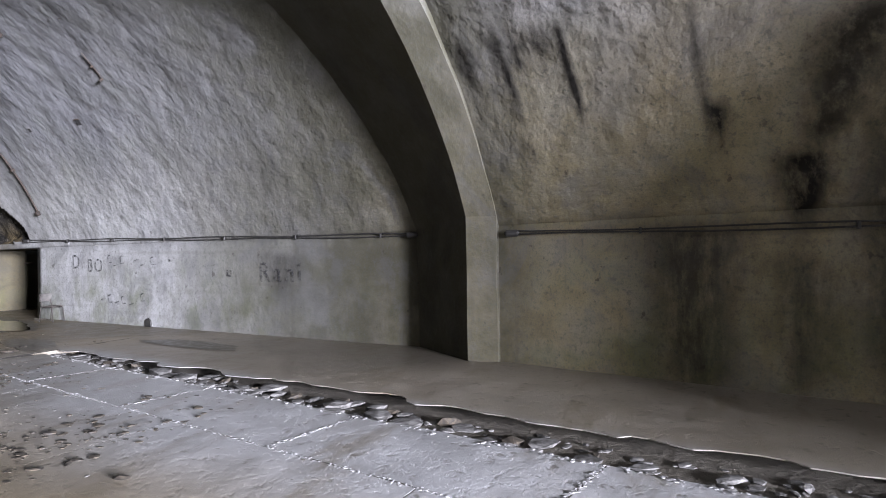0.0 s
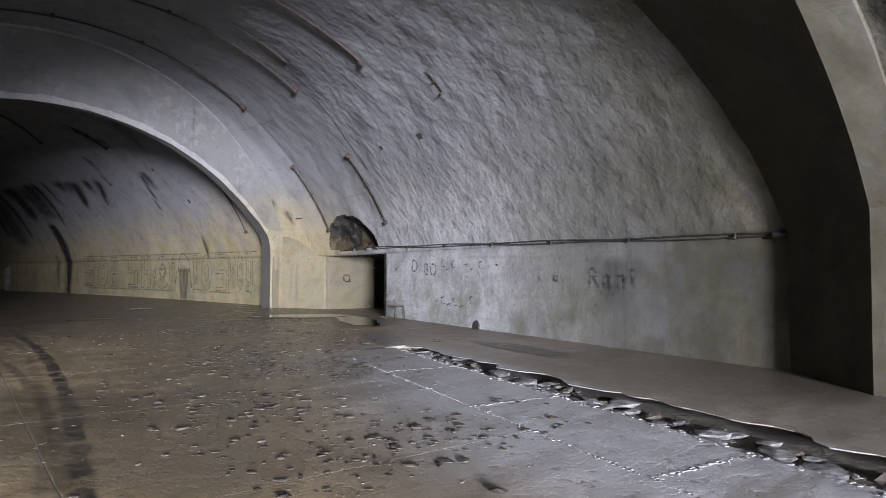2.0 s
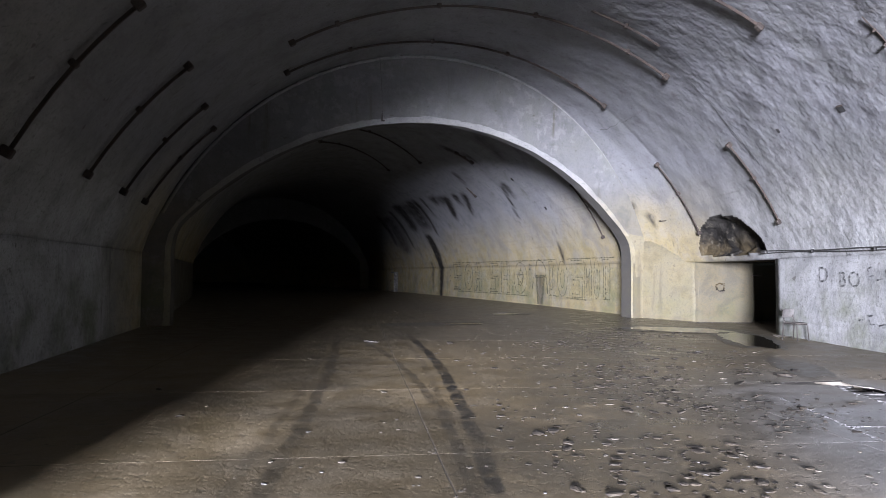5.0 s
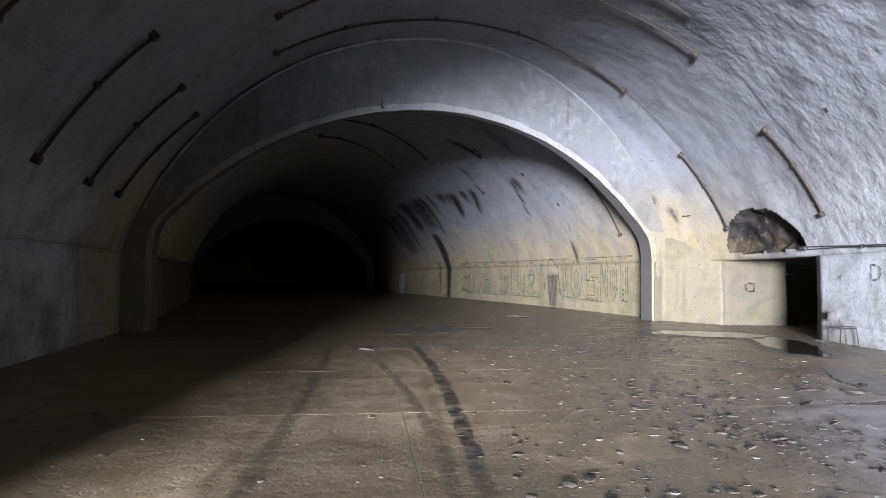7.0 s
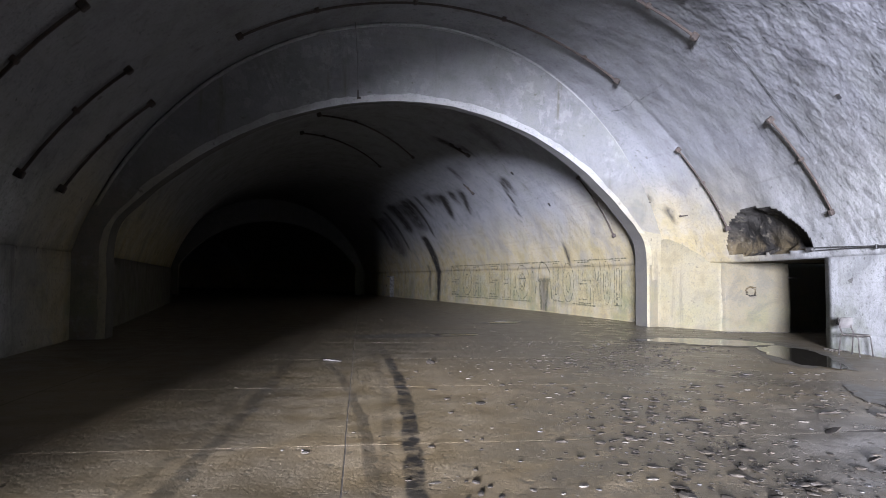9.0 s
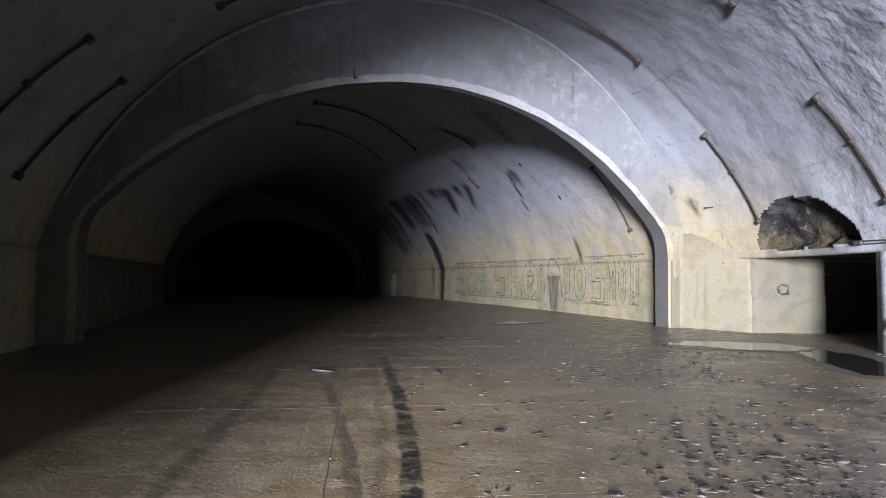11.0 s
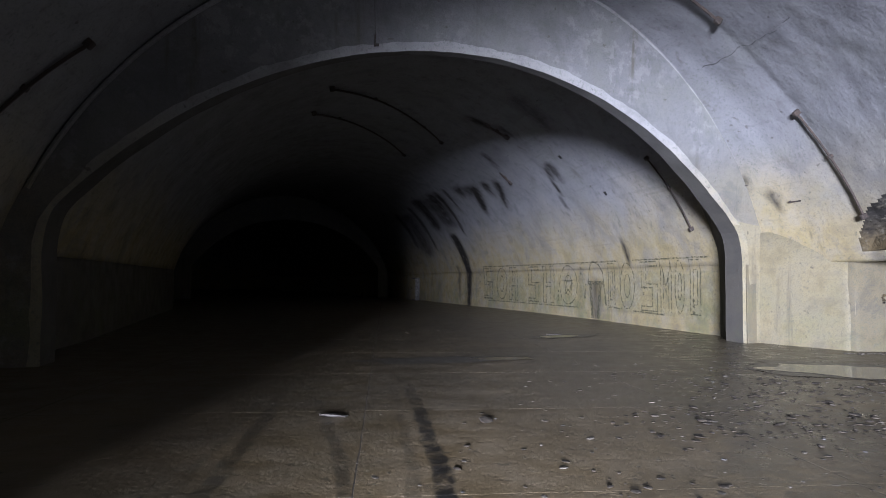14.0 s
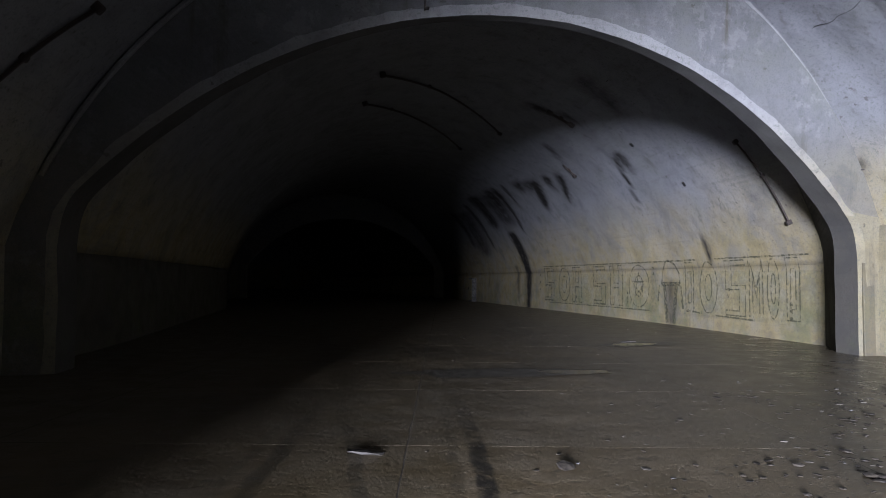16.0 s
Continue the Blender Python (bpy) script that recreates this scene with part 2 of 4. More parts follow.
def grid_faces(nu, nv, off=0, flip=False):
    out = []
    for i in range(nu - 1):
        for j in range(nv - 1):
            a = off + i * nv + j
            q = (a, a + 1, a + nv + 1, a + nv)
            out.append(q[::-1] if flip else q)
    return out


def solid_sheet(rows, back):
    """Verts and faces of a slab whose front is the grid rows and whose back is the grid back."""
    nu, nv = len(rows), len(rows[0])
    v = [p for r in rows for p in r] + [p for r in back for p in r]
    f = grid_faces(nu, nv) + grid_faces(nu, nv, nu * nv, True)
    o = nu * nv
    for i in range(nu - 1):
        for j, s in ((0, 1), (nv - 1, -1)):
            a, b = i * nv + j, (i + 1) * nv + j
            f.append((a, b, b + o, a + o)[::s])
    for j in range(nv - 1):
        for i, s in ((0, -1), (nu - 1, 1)):
            a, b = i * nv + j, i * nv + j + 1
            f.append((a, b, b + o, a + o)[::s])
    return v, f


# ---- plan of the tunnel ----
SPRING = 2.05


def lerp_table(table, y):
    if y <= table[0][0]:
        return table[0][1]
    for (a, va), (b, vb) in zip(table, table[1:]):
        if y <= b:
            return va + (vb - va) * (y - a) / (b - a)
    return table[-1][1]


X_RIGHT_1 = [(-42.0, -4.9), (-21.3, 2.98), (-20.0, 3.5)]
X_RIGHT_2 = [(-22.0, 3.57), (-6.45, 7.22), (-2.2, 8.0), (0.0, 7.12), (0.8, 6.85)]
X_RIGHT_3 = [(-1.0, 7.5), (2.0, 7.45), (9.5, 7.15), (16.0, 6.55), (23.4, 5.55), (33.0, 4.2), (42.0, 2.4), (60, -2.5), (90, -13.0)]
X_VAULT_2 = [(-22.0, 3.57), (-6.45, 7.22), (-4.5, 7.64), (-2.8, 7.9), (-1.4, 7.8), (0.0, 7.5), (0.8, 7.35)]
Z_VAULT_2 = [(-22.0, -0.9), (-3.0, -0.9), (0.0, -0.6), (0.8, -0.55)]
# the left wall before y -27 is unseen, flared to let more daylight through
X_LEFT = [(-42.0, -20.0), (-27.0, -11.9), (-21.0, -10.6), (-10.4, -9.85), (-2.0, -9.65), (5, -9.75), (23, -11.3), (42, -15.0), (60, -20.0), (90, -31.0)]


def tilt(y):
    """How far a cross-section leans over the plan, metres in y for each metre in x."""
    if y < -38:
        return -0.4
    return lerp_table([(-38, -0.4), (-21.3, -0.2), (-10.0, 0.0), (-3.0, 0.02), (-0.5, 0.11), (6, 0.11), (24, 0.12), (42, 0.2), (90, 0.33)], y)


def arc(xl, xr, spring, crown, n=44):
    h, c = (xr - xl) / 2, (xr + xl) / 2
    rise = crown - spring
    r = (h * h + rise * rise) / (2 * rise)
    z0 = crown - r
    a0 = math.asin(min(1.0, (spring - z0) / r))
    return [(c + r * math.cos(a), z0 + r * math.sin(a)) for a in (a0 + (math.pi - 2 * a0) * i / n for i in range(n + 1))]


def vault_row(y, table, z0, n=44, grow=0.0):
    z0 = lerp_table(z0, y) if isinstance(z0, list) else z0
    xr, xl = lerp_table(table, y), lerp_table(X_LEFT, y)
    h = (xr - xl) / 2
    crown = z0 + math.hypot(h, SPRING - z0)
    t = tilt(y)
    return [Vector((x, y + t * (x - xr), z)) for x, z in arc(xl - grow, xr + grow, SPRING, crown + grow, n)]


def steps(a, b, d):
    n = max(1, round((b - a) / d))
    return [a + (b - a) * i / n for i in range(n + 1)]


def rugged(p, amp, scale):
    w = noise.noise_vector(p * scale)
    return p + w * amp


# runs of soot and damp on the outer side: y at the top, z of top and foot, half width, drift of y downwards, strength
RUNS = [(-21.45, 4.2, 3.9, 0.10, 0.0, 0.8), (-21.9, 4.2, 3.55, 0.05, -0.2, 0.8), (-22.2, 4.15, 3.9, 0.07, 0.0, 0.7), (-22.5, 4.1, 3.95, 0.12, 0.0, 0.7),
        (-22.75, 4.1, 3.3, 0.05, -0.15, 0.9), (-24.1, 4.1, 2.85, 0.035, -0.3, 0.55), (-24.45, 3.1, 2.85, 0.08, 0, 0.9), (-25.3, 2.55, 1.95, 0.28, 0, 0.75),
        (-25.6, 3.7, 2.7, 0.35, 0.2, 0.6), (-24.2, 1.8, 0.0, 0.55, 0, 0.55), (-25.3, 1.5, 0.1, 0.3, 0, 0.5), (-26.2, 4.2, 0.2, 0.6, 0, 0.6),
        (-16.4, 1.6, 0.9, 0.5, 0, 0.35), (-19.9, 2.3, 0.0, 0.35, 0, 0.35), (-20.3, 3.2, 1.8, 0.25, 0, 0.5),
        (9.0, 5.9, 4.3, 0.10, 0.7, 0.85), (8.5, 6.0, 5.6, 0.35, 0, 0.7), (6.7, 3.0, 1.95, 0.10, 0.2, 0.7), (13.8, 6.1, 5.2, 0.30, 0.9, 0.85),
        (15.0, 6.2, 5.9, 0.35, 0.2, 0.8), (16.4, 6.2, 5.2, 0.45, 0.9, 0.9), (18.0, 6.4, 6.1, 0.55, 0.1, 0.7), (19.7, 6.5, 5.6, 0.16, 0.4, 0.75),
        (21.0, 6.5, 4.4, 0.25, 0.9, 0.8), (21.9, 6.5, 5.7, 0.7, 0.3, 0.75), (24.8, 6.5, 4.9, 0.9, 0.7, 0.85), (27.3, 6.3, 3.8, 0.3, 0.8, 0.7), (22.5, 6.4, 4.9, 1.7, 0.6, 0.6), (29.5, 6.0, 3.4, 1.8, 0.5, 0.5), (17.0, 6.3, 6.0, 1.0, 0.2, 0.55), (31.0, 6.2, 4.0, 0.6, 0.8, 0.6), (23.8, 4.3, 0.0, 0.5, 0.15, 1.0), (25.6, 2.4, 0.4, 0.12, 0, 0.6), (10.6, 2.0, 0.0, 0.10, 0, 0.5),
        (9.45, 1.5, 0.0, 0.42, 0, 0.5), (9.1, 7.8, 7.5, 0.25, 0, 0.8), (8.6, 7.4, 7.2, 0.2, 0, 0.7), (5.5, 7.6, 6.9, 0.5, 0.5, 0.45), (12.0, 7.0, 6.6, 0.2, 0.3, 0.7),
        (-0.3, 4.15, 4.0, 0.15, 0, 0.7), (-1.6, 8.5, 8.3, 0.18, 0, 0.9), (-0.9, 3.7, 3.45, 0.15, 0, 0.6), (-5.0, 2.35, 2.1, 1.2, 0, 0.3), (-8.2, 6.9, 6.6, 0.25, 0, 0.5), (-9.0, 5.6, 5.2, 0.25, 0, 0.5), (-13.4, 6.2, 5.0, 0.06, 0.4, 0.5)]


def stain_at(p, xmid):
    if p.x < xmid:
        return 0.0
    s = 0.0
    for y, zt, zb, w, drift, strong in RUNS:
        if zb - 0.3 < p.z < zt + 0.2 and abs(p.y - y) < 3:
            f = min(1.0, max(0.0, (zt - p.z) / max(0.01, zt - zb)))
            d = abs(p.y - y - drift * f) / (w * (1.15 - 0.5 * f) + 0.02)
            v = max(0.0, 1.35 - d) * min(1.0, (zt + 0.2 - p.z) / 0.2) * min(1.0, (p.z - zb + 0.3) / 0.5)
            s = max(s, min(1.0, v) * strong)
    return s


def set_stains(ob, pts, xmid):
    at = ob.data.attributes.new("stain", "FLOAT", "POINT")
    vals = [stain_at(p, xmid) for p in pts]
    at.data.foreach_set("value", vals + [0.0] * (len(ob.data.vertices) - len(vals)))


def hole_depth(y, z):
    """How far the broken patch over the side passage is eaten into the vault, 0 to 1."""
    if z < 2.27:
        return 0.0
    e = 1 - math.hypot((y + 4.5) / 1.85, (z - 2.2) / 1.22) + 0.05 * noise.noise(Vector((y * 2.2, z * 2.2, 1)))
    return min(1.0, max(0.0, e / 0.16))


def vault(name, y0, y1, table, z0, d, n, label, hole=False):
    ys = steps(y0, y1, d)
    if hole:
        ys = steps(y0, -7.0, d) + steps(-7.0, -2.0, 0.07)[1:] + steps(-2.0, y1, d)[1:]
    rows, broken = [], set()
    for i, y in enumerate(ys):
        row = []
        for j, p in enumerate(vault_row(y, table, z0, n)):
            if j not in (0, n):
                p = rugged(rugged(p, 0.03, 0.8), 0.012, 2.3)
            deep = hole_depth(p.y, p.z) if hole and p.x > 4 else 0.0
            if deep > 0:
                p = rugged(p + Vector((0.30, 0, 0.05)) * deep, 0.10 * deep, 2.4)
                broken.add((i, j))
            row.append(p)
        rows.append(row)
    back = [vault_row(y, table, z0, n, 0.6) for y in ys]
    v, f = solid_sheet(rows, back)
    ob = mesh_ob(name, v, f, PLASTER, True)
    set_stains(ob, [p for r in rows for p in r], (lerp_table(table, y0) + lerp_table(X_LEFT, y0)) / 2)
    if broken:
        ob.data.materials.append(RAWCONC)
        nv = n + 1
        for poly in ob.data.polygons:
            if any((w // nv, w % nv) in broken for w in poly.vertices if w < len(ys) * nv):
                poly.material_index = 1
    return structure(ob, label, "ceiling")


def side_wall(name, y0, y1, table, out, label, top=SPRING, d=0.25, low=-0.3):
    """A wall along the plan line, thickened outwards."""
    ys = sorted(set(steps(y0, y1, d) + [a for a, _ in table if y0 < a < y1]))
    zs = [low, -0.02] + [0.18 * i for i in range(1, 11)] + [top]
    rows, back = [], []
    for y in ys:
        x = lerp_table(table, y)
        yy = y + (tilt(y) * (x - lerp_table(X_NOW, y)))
        rows.append([rugged(Vector((x, yy, z)), 0.014, 0.9) if 0 < z < top else Vector((x, yy, z)) for z in zs])
        back.append([Vector((x + out, yy, z)) for z in zs])
    if out < 0:
        rows, back = rows[::-1], back[::-1]
    v, f = solid_sheet(rows, back)
    ob = mesh_ob(name, v, f, WALLWASH, True)
    if out > 0:
        set_stains(ob, [p for r in rows for p in r], -99)
    return structure(ob, label, "wall")


# vaults
vault("ceiling_0", -41.0, -29.5, X_RIGHT_1, -0.9, 0.6, 60, "concrete barrel vault at the tunnel mouth")
vault("ceiling_1", -29.5, -21.25, X_RIGHT_1, -0.9, 0.1, 170, "limewashed concrete barrel vault near the tunnel mouth")
vault("ceiling_2", -22.0, 0.5, X_VAULT_2, Z_VAULT_2, 0.17, 300, "rough whitewashed concrete barrel vault, broken open over a side passage", True)
vault("ceiling_3", 0.2, 42.0, X_RIGHT_3, -0.5, 0.22, 130, "stained whitewashed concrete barrel vault deeper in the tunnel")
vault("ceiling_4", 42.0, 88.0, X_RIGHT_3, -0.5, 2.0, 32, "dark concrete barrel vault of the far tunnel")

# side walls
X_NOW = X_RIGHT_1
side_wall("wall_right_1", -41.0, -21.25, X_RIGHT_1, 0.5, "yellowed concrete side wall with dark damp stains")
X_NOW = X_RIGHT_2
side_wall("wall_right_2", -22.0, -6.62, X_RIGHT_2, 0.5, "whitewashed concrete side wall with green algae")
side_wall("wall_right_3", -2.2, 0.5, X_RIGHT_2, 0.7, "yellowish whitewashed concrete wall beside the side passage", 2.85)
bpy.data.objects["wall_right_3"].data.materials[0] = CREAM
X_NOW = X_RIGHT_3
side_wall("wall_right_4", 0.3, 88.0, X_RIGHT_3, 0.5, "yellowish whitewashed concrete wall with green graffiti", d=0.4)
X_NOW = X_RIGHT_1
side_wall("wall_left_1", -41.0, -21.25, X_LEFT, -0.5, "dark concrete side wall near the mouth")
X_NOW = X_RIGHT_2
side_wall("wall_left_2", -21.0, 0.5, X_LEFT, -0.5, "unlit grey concrete side wall")
X_NOW = X_RIGHT_3
side_wall("wall_left_3", -0.5, 88.0, X_LEFT, -0.5, "inner tunnel side wall, its concrete coloured dark for shade", d=1.0)
# dark concrete here paints in the lack of light on this side
bpy.data.objects["wall_left_3"].data.materials[0] = SHADE_CONCRETE


# arch ribs
def rib(name, soffit, vault_in, vault_out, front, thick, splay, label, bulge=0.0, widen=0.0, low=-0.3, lip=0.03, low_wash=False, jamb=None):
    """A projecting arch: front face, soffit and a splayed back face, lofted from floor to floor.
    soffit: xl, xr, spring, crown; front: y at the right foot and the lean; vault_in/out: xl, xr, crown behind the front and the back edge."""
    def line(xl, xr, spring, crown):
        body = arc(xl, xr, spring, crown, 150)
        up = [(xr, low + (spring - low) * i / 10) for i in range(10)]
        path = up + body + [(xl, z) for _, z in up[::-1]]
        # eases the corner between jamb and arch
        for _ in range(8 if low_wash else 0):
            path = path[:1] + [tuple((a[k] + 2 * b[k] + c[k]) / 4 for k in (0, 1)) for a, b, c in zip(path, path[1:], path[2:])] + path[-1:]
        return path

    y0, lean = front
    ls = line(*soffit)
    if jamb is not None:
        ls = [(max(x, jamb), z) for x, z in ls]
    la, ld = line(vault_in[0], vault_in[1], SPRING, vault_in[2]), line(vault_out[0], vault_out[1], SPRING, vault_out[2])
    rows = []
    for i, ((xa, za), (xb, zb), (xd, zd)) in enumerate(zip(la, ls, ld)):
        bow = -bulge * math.sin(math.pi * i / (len(ls) - 1)) ** 2
        yb = y0 + lean * (xb - soffit[1]) + bow
        jit = noise.noise(Vector((xb * 1.3, zb * 1.3, y0))) * 0.03
        # the chamfer runs from the front face to the soffit, its lips unevenly chipped
        up = Vector((xa - xb, 0, za - zb)).normalized()
        chip = lip * (1 + 0.35 * noise.noise(Vector((xb * 1.1, zb * 1.1, 3))) + 0.25 * noise.noise(Vector((xb * 4, zb * 4, 5))))
        deep = thick * (1 - 0.6 * math.sin(math.pi * i / (len(ls) - 1)) ** 2) if low_wash else thick
        rows.append([Vector((xa, y0 + lean * (xa - soffit[1]) + bow, za)), Vector((xb, yb + jit, zb + jit)) + up * chip, Vector((xb + jit, yb + jit + chip * 0.35, zb + jit)),
                     Vector((xb + jit, yb + deep, zb)), Vector((xd, y0 + lean * (xd - soffit[1]) + thick + splay * (1 + widen * math.sin(math.pi * i / (len(ls) - 1)) ** 2) + bow, zd))])
    v = [p for r in rows for p in r]
    f = []
    for i in range(len(rows) - 1):
        for j in range(5):
            a, b = i * 5 + j, i * 5 + (j + 1) % 5
            f.append((a, b, b + 5, a + 5))
    f.append((0, 4, 3, 2, 1))
    o = (len(rows) - 1) * 5
    f.append((o, o + 1, o + 2, o + 3, o + 4))
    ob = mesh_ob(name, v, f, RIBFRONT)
    for m in (RIBEDGE, SHADE_CONCRETE, SOFFIT, CREAM):
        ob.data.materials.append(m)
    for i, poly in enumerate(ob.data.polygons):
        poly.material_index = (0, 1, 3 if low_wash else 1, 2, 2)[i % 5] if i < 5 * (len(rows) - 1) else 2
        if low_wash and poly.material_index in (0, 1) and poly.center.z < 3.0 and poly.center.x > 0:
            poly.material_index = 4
    return structure(ob, label, "arch")


# first arch is never in view; added as an aperture for the daylight
rib("arch_light_baffle", (-14.6, -6.4, 6.1, 7.2), (-16.6, -0.4, 7.9), (-16.5, -0.3, 7.8), (-33.0, -0.3), 0.5, 0.6, "unseen concrete arch added to narrow the daylight beam")
# jamb: unseen left side pulled inward to keep daylight off the left floor
rib("arch_rib_1", (-9.9, 2.82, 2.2, 6.2), (-11.6, 3.6, 7.6), (-11.6, 4.5, 7.4), (-21.5, -0.2), 0.48, 2.0, "concrete arch rib, its splayed back face coloured dark for shade", 0.0, 0.8, jamb=-8.4)
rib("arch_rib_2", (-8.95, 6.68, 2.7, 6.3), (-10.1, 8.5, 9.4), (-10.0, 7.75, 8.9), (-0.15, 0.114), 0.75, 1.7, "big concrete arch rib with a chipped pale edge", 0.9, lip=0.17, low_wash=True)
rib("arch_rib_3", (-13.6, 1.6, 2.6, 6.6), (-15.6, 3.2, 8.6), (-15.8, 3.0, 8.6), (41.5, 0.2), 0.6, 1.8, "dark concrete arch rib deep in the tunnel")

# end of the tunnel, and unseen mouth walls placed to bound the daylight
def box(name, x0, x1, y0, y1, z0, z1, material, label, category):
    v = [(x, y, z) for x in (x0, x1) for y in (y0, y1) for z in (z0, z1)]
    f = [(0, 1, 3, 2), (4, 6, 7, 5), (0, 4, 5, 1), (2, 3, 7, 6), (0, 2, 6, 4), (1, 5, 7, 3)]
    return structure(mesh_ob(name, v, f, material), label, category)


box("wall_mouth_right", -5.0, 4, -40.9, -40.5, -0.3, 9, PLASTER, "unseen concrete end wall that bounds the daylight", "wall")
box("wall_mouth_left", -28, -19.0, -40.9, -40.5, -0.3, 9, PLASTER, "unseen concrete end wall that bounds the daylight", "wall")
box("wall_mouth_top", -19.0, -5.0, -40.9, -40.5, 6.8, 9, PLASTER, "unseen concrete lintel wall that cuts off the daylight above", "wall")
box("wall_end", -40, -5, 84, 84.5, -0.3, 10, PLASTER, "unlit concrete end wall", "wall")

# side passage
box("wall_passage_near", 7.72, 15.0, -7.12, -6.62, -0.3, 2.6, PLASTER, "dark concrete wall of the side passage", "wall")


def reveal():
    """The far cheek of the passage: a curved flank that turns off into the dark."""
    plan = [(7.96, -2.204), (8.3, -2.27), (8.7, -2.40), (9.2, -2.55), (9.6, -2.66), (9.82, -2.66), (9.98, -2.55), (10.08, -2.35), (10.2, -2.1), (10.5, -1.95), (15.0, -1.95)]
    fine = []
    for (xa, ya), (xb, yb) in zip(plan, plan[1:]):
        n = max(1, int(math.hypot(xb - xa, yb - ya) / 0.12)) if xa < 10.6 else 3
        fine += [(xa + (xb - xa) * i / n, ya + (yb - ya) * i / n) for i in range(n)]
    fine.append(plan[-1])
    zs = [-0.3, -0.02] + [0.15 * i for i in range(1, 14)] + [2.1]
    rows = [[rugged(Vector((x, y, z)), 0.02, 1.1) for z in zs] for x, y in fine]
    back = [[Vector((x, -1.2, z)) for z in zs] for x, y in fine]
    v, f = solid_sheet(rows[::-1], back[::-1])
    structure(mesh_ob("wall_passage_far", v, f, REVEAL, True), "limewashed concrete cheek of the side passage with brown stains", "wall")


reveal()
box("wall_passage_end", 14.5, 15.0, -6.62, -2.2, -0.3, 2.6, PLASTER, "dark end wall of the side passage", "wall")
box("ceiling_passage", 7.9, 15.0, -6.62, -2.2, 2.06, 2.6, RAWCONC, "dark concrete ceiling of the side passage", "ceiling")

# ---- floor: a dirt bed with concrete slabs on it ----
floor = box("floor", -60, 40, -140, 90, -0.6, -0.13, DIRT, "cracked concrete slab floor with damp dirt in the joints", "floor")


def n_line(y):
    """Near edge of the broken gutter along the outer wall."""
    return 1.52 + 0.335 * (y + 14.1)


GUTTER_END = -13.3


def clip(poly, inside, cut):
    out = []
    for a, b in zip(poly, poly[1:] + poly[:1]):
        ia, ib = inside(a), inside(b)
        if ia:
            out.append(a)
        if ia != ib:
            out.append(cut(a, b))
    return out


def clip_line(poly, off, side):
    """Keep the part of poly on one side (+1 right, -1 left) of the line x = n_line(y) + off."""
    def g(p):
        return side * (p[0] - n_line(p[1]) - off)
    return clip(poly, lambda p: g(p) >= 0, lambda a, b: tuple(a[i] + (b[i] - a[i]) * g(a) / (g(a) - g(b)) for i in (0, 1)))


def ragged(poly, amp, step=0.16):
    """Breaks the sides of a polygon into short, slightly uneven pieces."""
    out = []
    for a, b in zip(poly, poly[1:] + poly[:1]):
        n = max(1, int(math.hypot(b[0] - a[0], b[1] - a[1]) / step))
        for i in range(n):
            f = i / n
            x, y = a[0] + (b[0] - a[0]) * f, a[1] + (b[1] - a[1]) * f
            w = noise.noise_vector(Vector((x * 2.1, y * 2.1, 0)))
            w += noise.noise_vector(Vector((x * 8.0, y * 8.0, 3))) * 0.3
            out.append((x + amp * w.x, y + amp * w.y))
    return out


def slab(poly, top, low=-0.2, gap=0.011, amp=0.010):
    cx, cy = sum(p[0] for p in poly) / len(poly), sum(p[1] for p in poly) / len(poly)
    pts = []
    for x, y in poly:
        r = math.hypot(x - cx, y - cy) or 1
        pts.append((x - (x - cx) / r * gap, y - (y - cy) / r * gap))
    pts = ragged(pts, amp)
    bm = bmesh.new()
    up = [bm.verts.new((x, y, top)) for x, y in pts]
    bm.faces.new(up)
    rim = [bm.verts.new((x + (x - cx) / 700, y + (y - cy) / 700, top - 0.0006)) for x, y in pts]
    dn = [bm.verts.new((x, y, low)) for x, y in pts]
    for ring, nxt in ((up, rim), (rim, dn)):
        for i in range(len(pts)):
            j = (i + 1) % len(pts)
            bm.faces.new((ring[j], ring[i], nxt[i], nxt[j]))
    me = bpy.data.meshes.new("slab")
    bmesh.ops.recalc_face_normals(bm, faces=bm.faces)
    bm.to_mesh(me)
    bm.free()
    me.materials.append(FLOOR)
    ob = new("slab", me)
    ob.parent = floor
    return ob


# dirt filling the joints up to just under the slab tops
fill_v = [(-35, GUTTER_END - 0.1, -0.0012), (20, GUTTER_END - 0.1, -0.0012), (20, 88, -0.0012), (-35, 88, -0.0012), (-35, -45, -0.0012), (n_line(-45) - 0.05, -45, -0.0012), (n_line(GUTTER_END - 0.1) - 0.05, GUTTER_END - 0.1, -0.0012)]
structure(mesh_ob("joint_dirt", fill_v, [(0, 6, 1, 2, 3), (4, 5, 6, 0)], JOINT), "dusty brown dirt filling the joints between slabs", "floor")

# main slabs, joints square to the inner tunnel
XJ = [-4.06 + 3.95 * i for i in range(-7, 5)]
YJ = [-15.85 + 3.05 * i for i in range(-18, 29)]


def turned(x, y, a=radians(-6.5)):
    """The slab grid lies at a slight angle to the inner tunnel."""
    u, v = x + 4.06, y + 11.3
    return (u * math.cos(a) - v * math.sin(a) - 4.06, u * math.sin(a) + v * math.cos(a) - 11.3)


def clip_y(poly, y, side):
    def g(p):
        return side * (p[1] - y)
    return clip(poly, lambda p: g(p) >= 0, lambda a, b: tuple(a[i] + (b[i] - a[i]) * g(a) / (g(a) - g(b)) for i in (0, 1)))


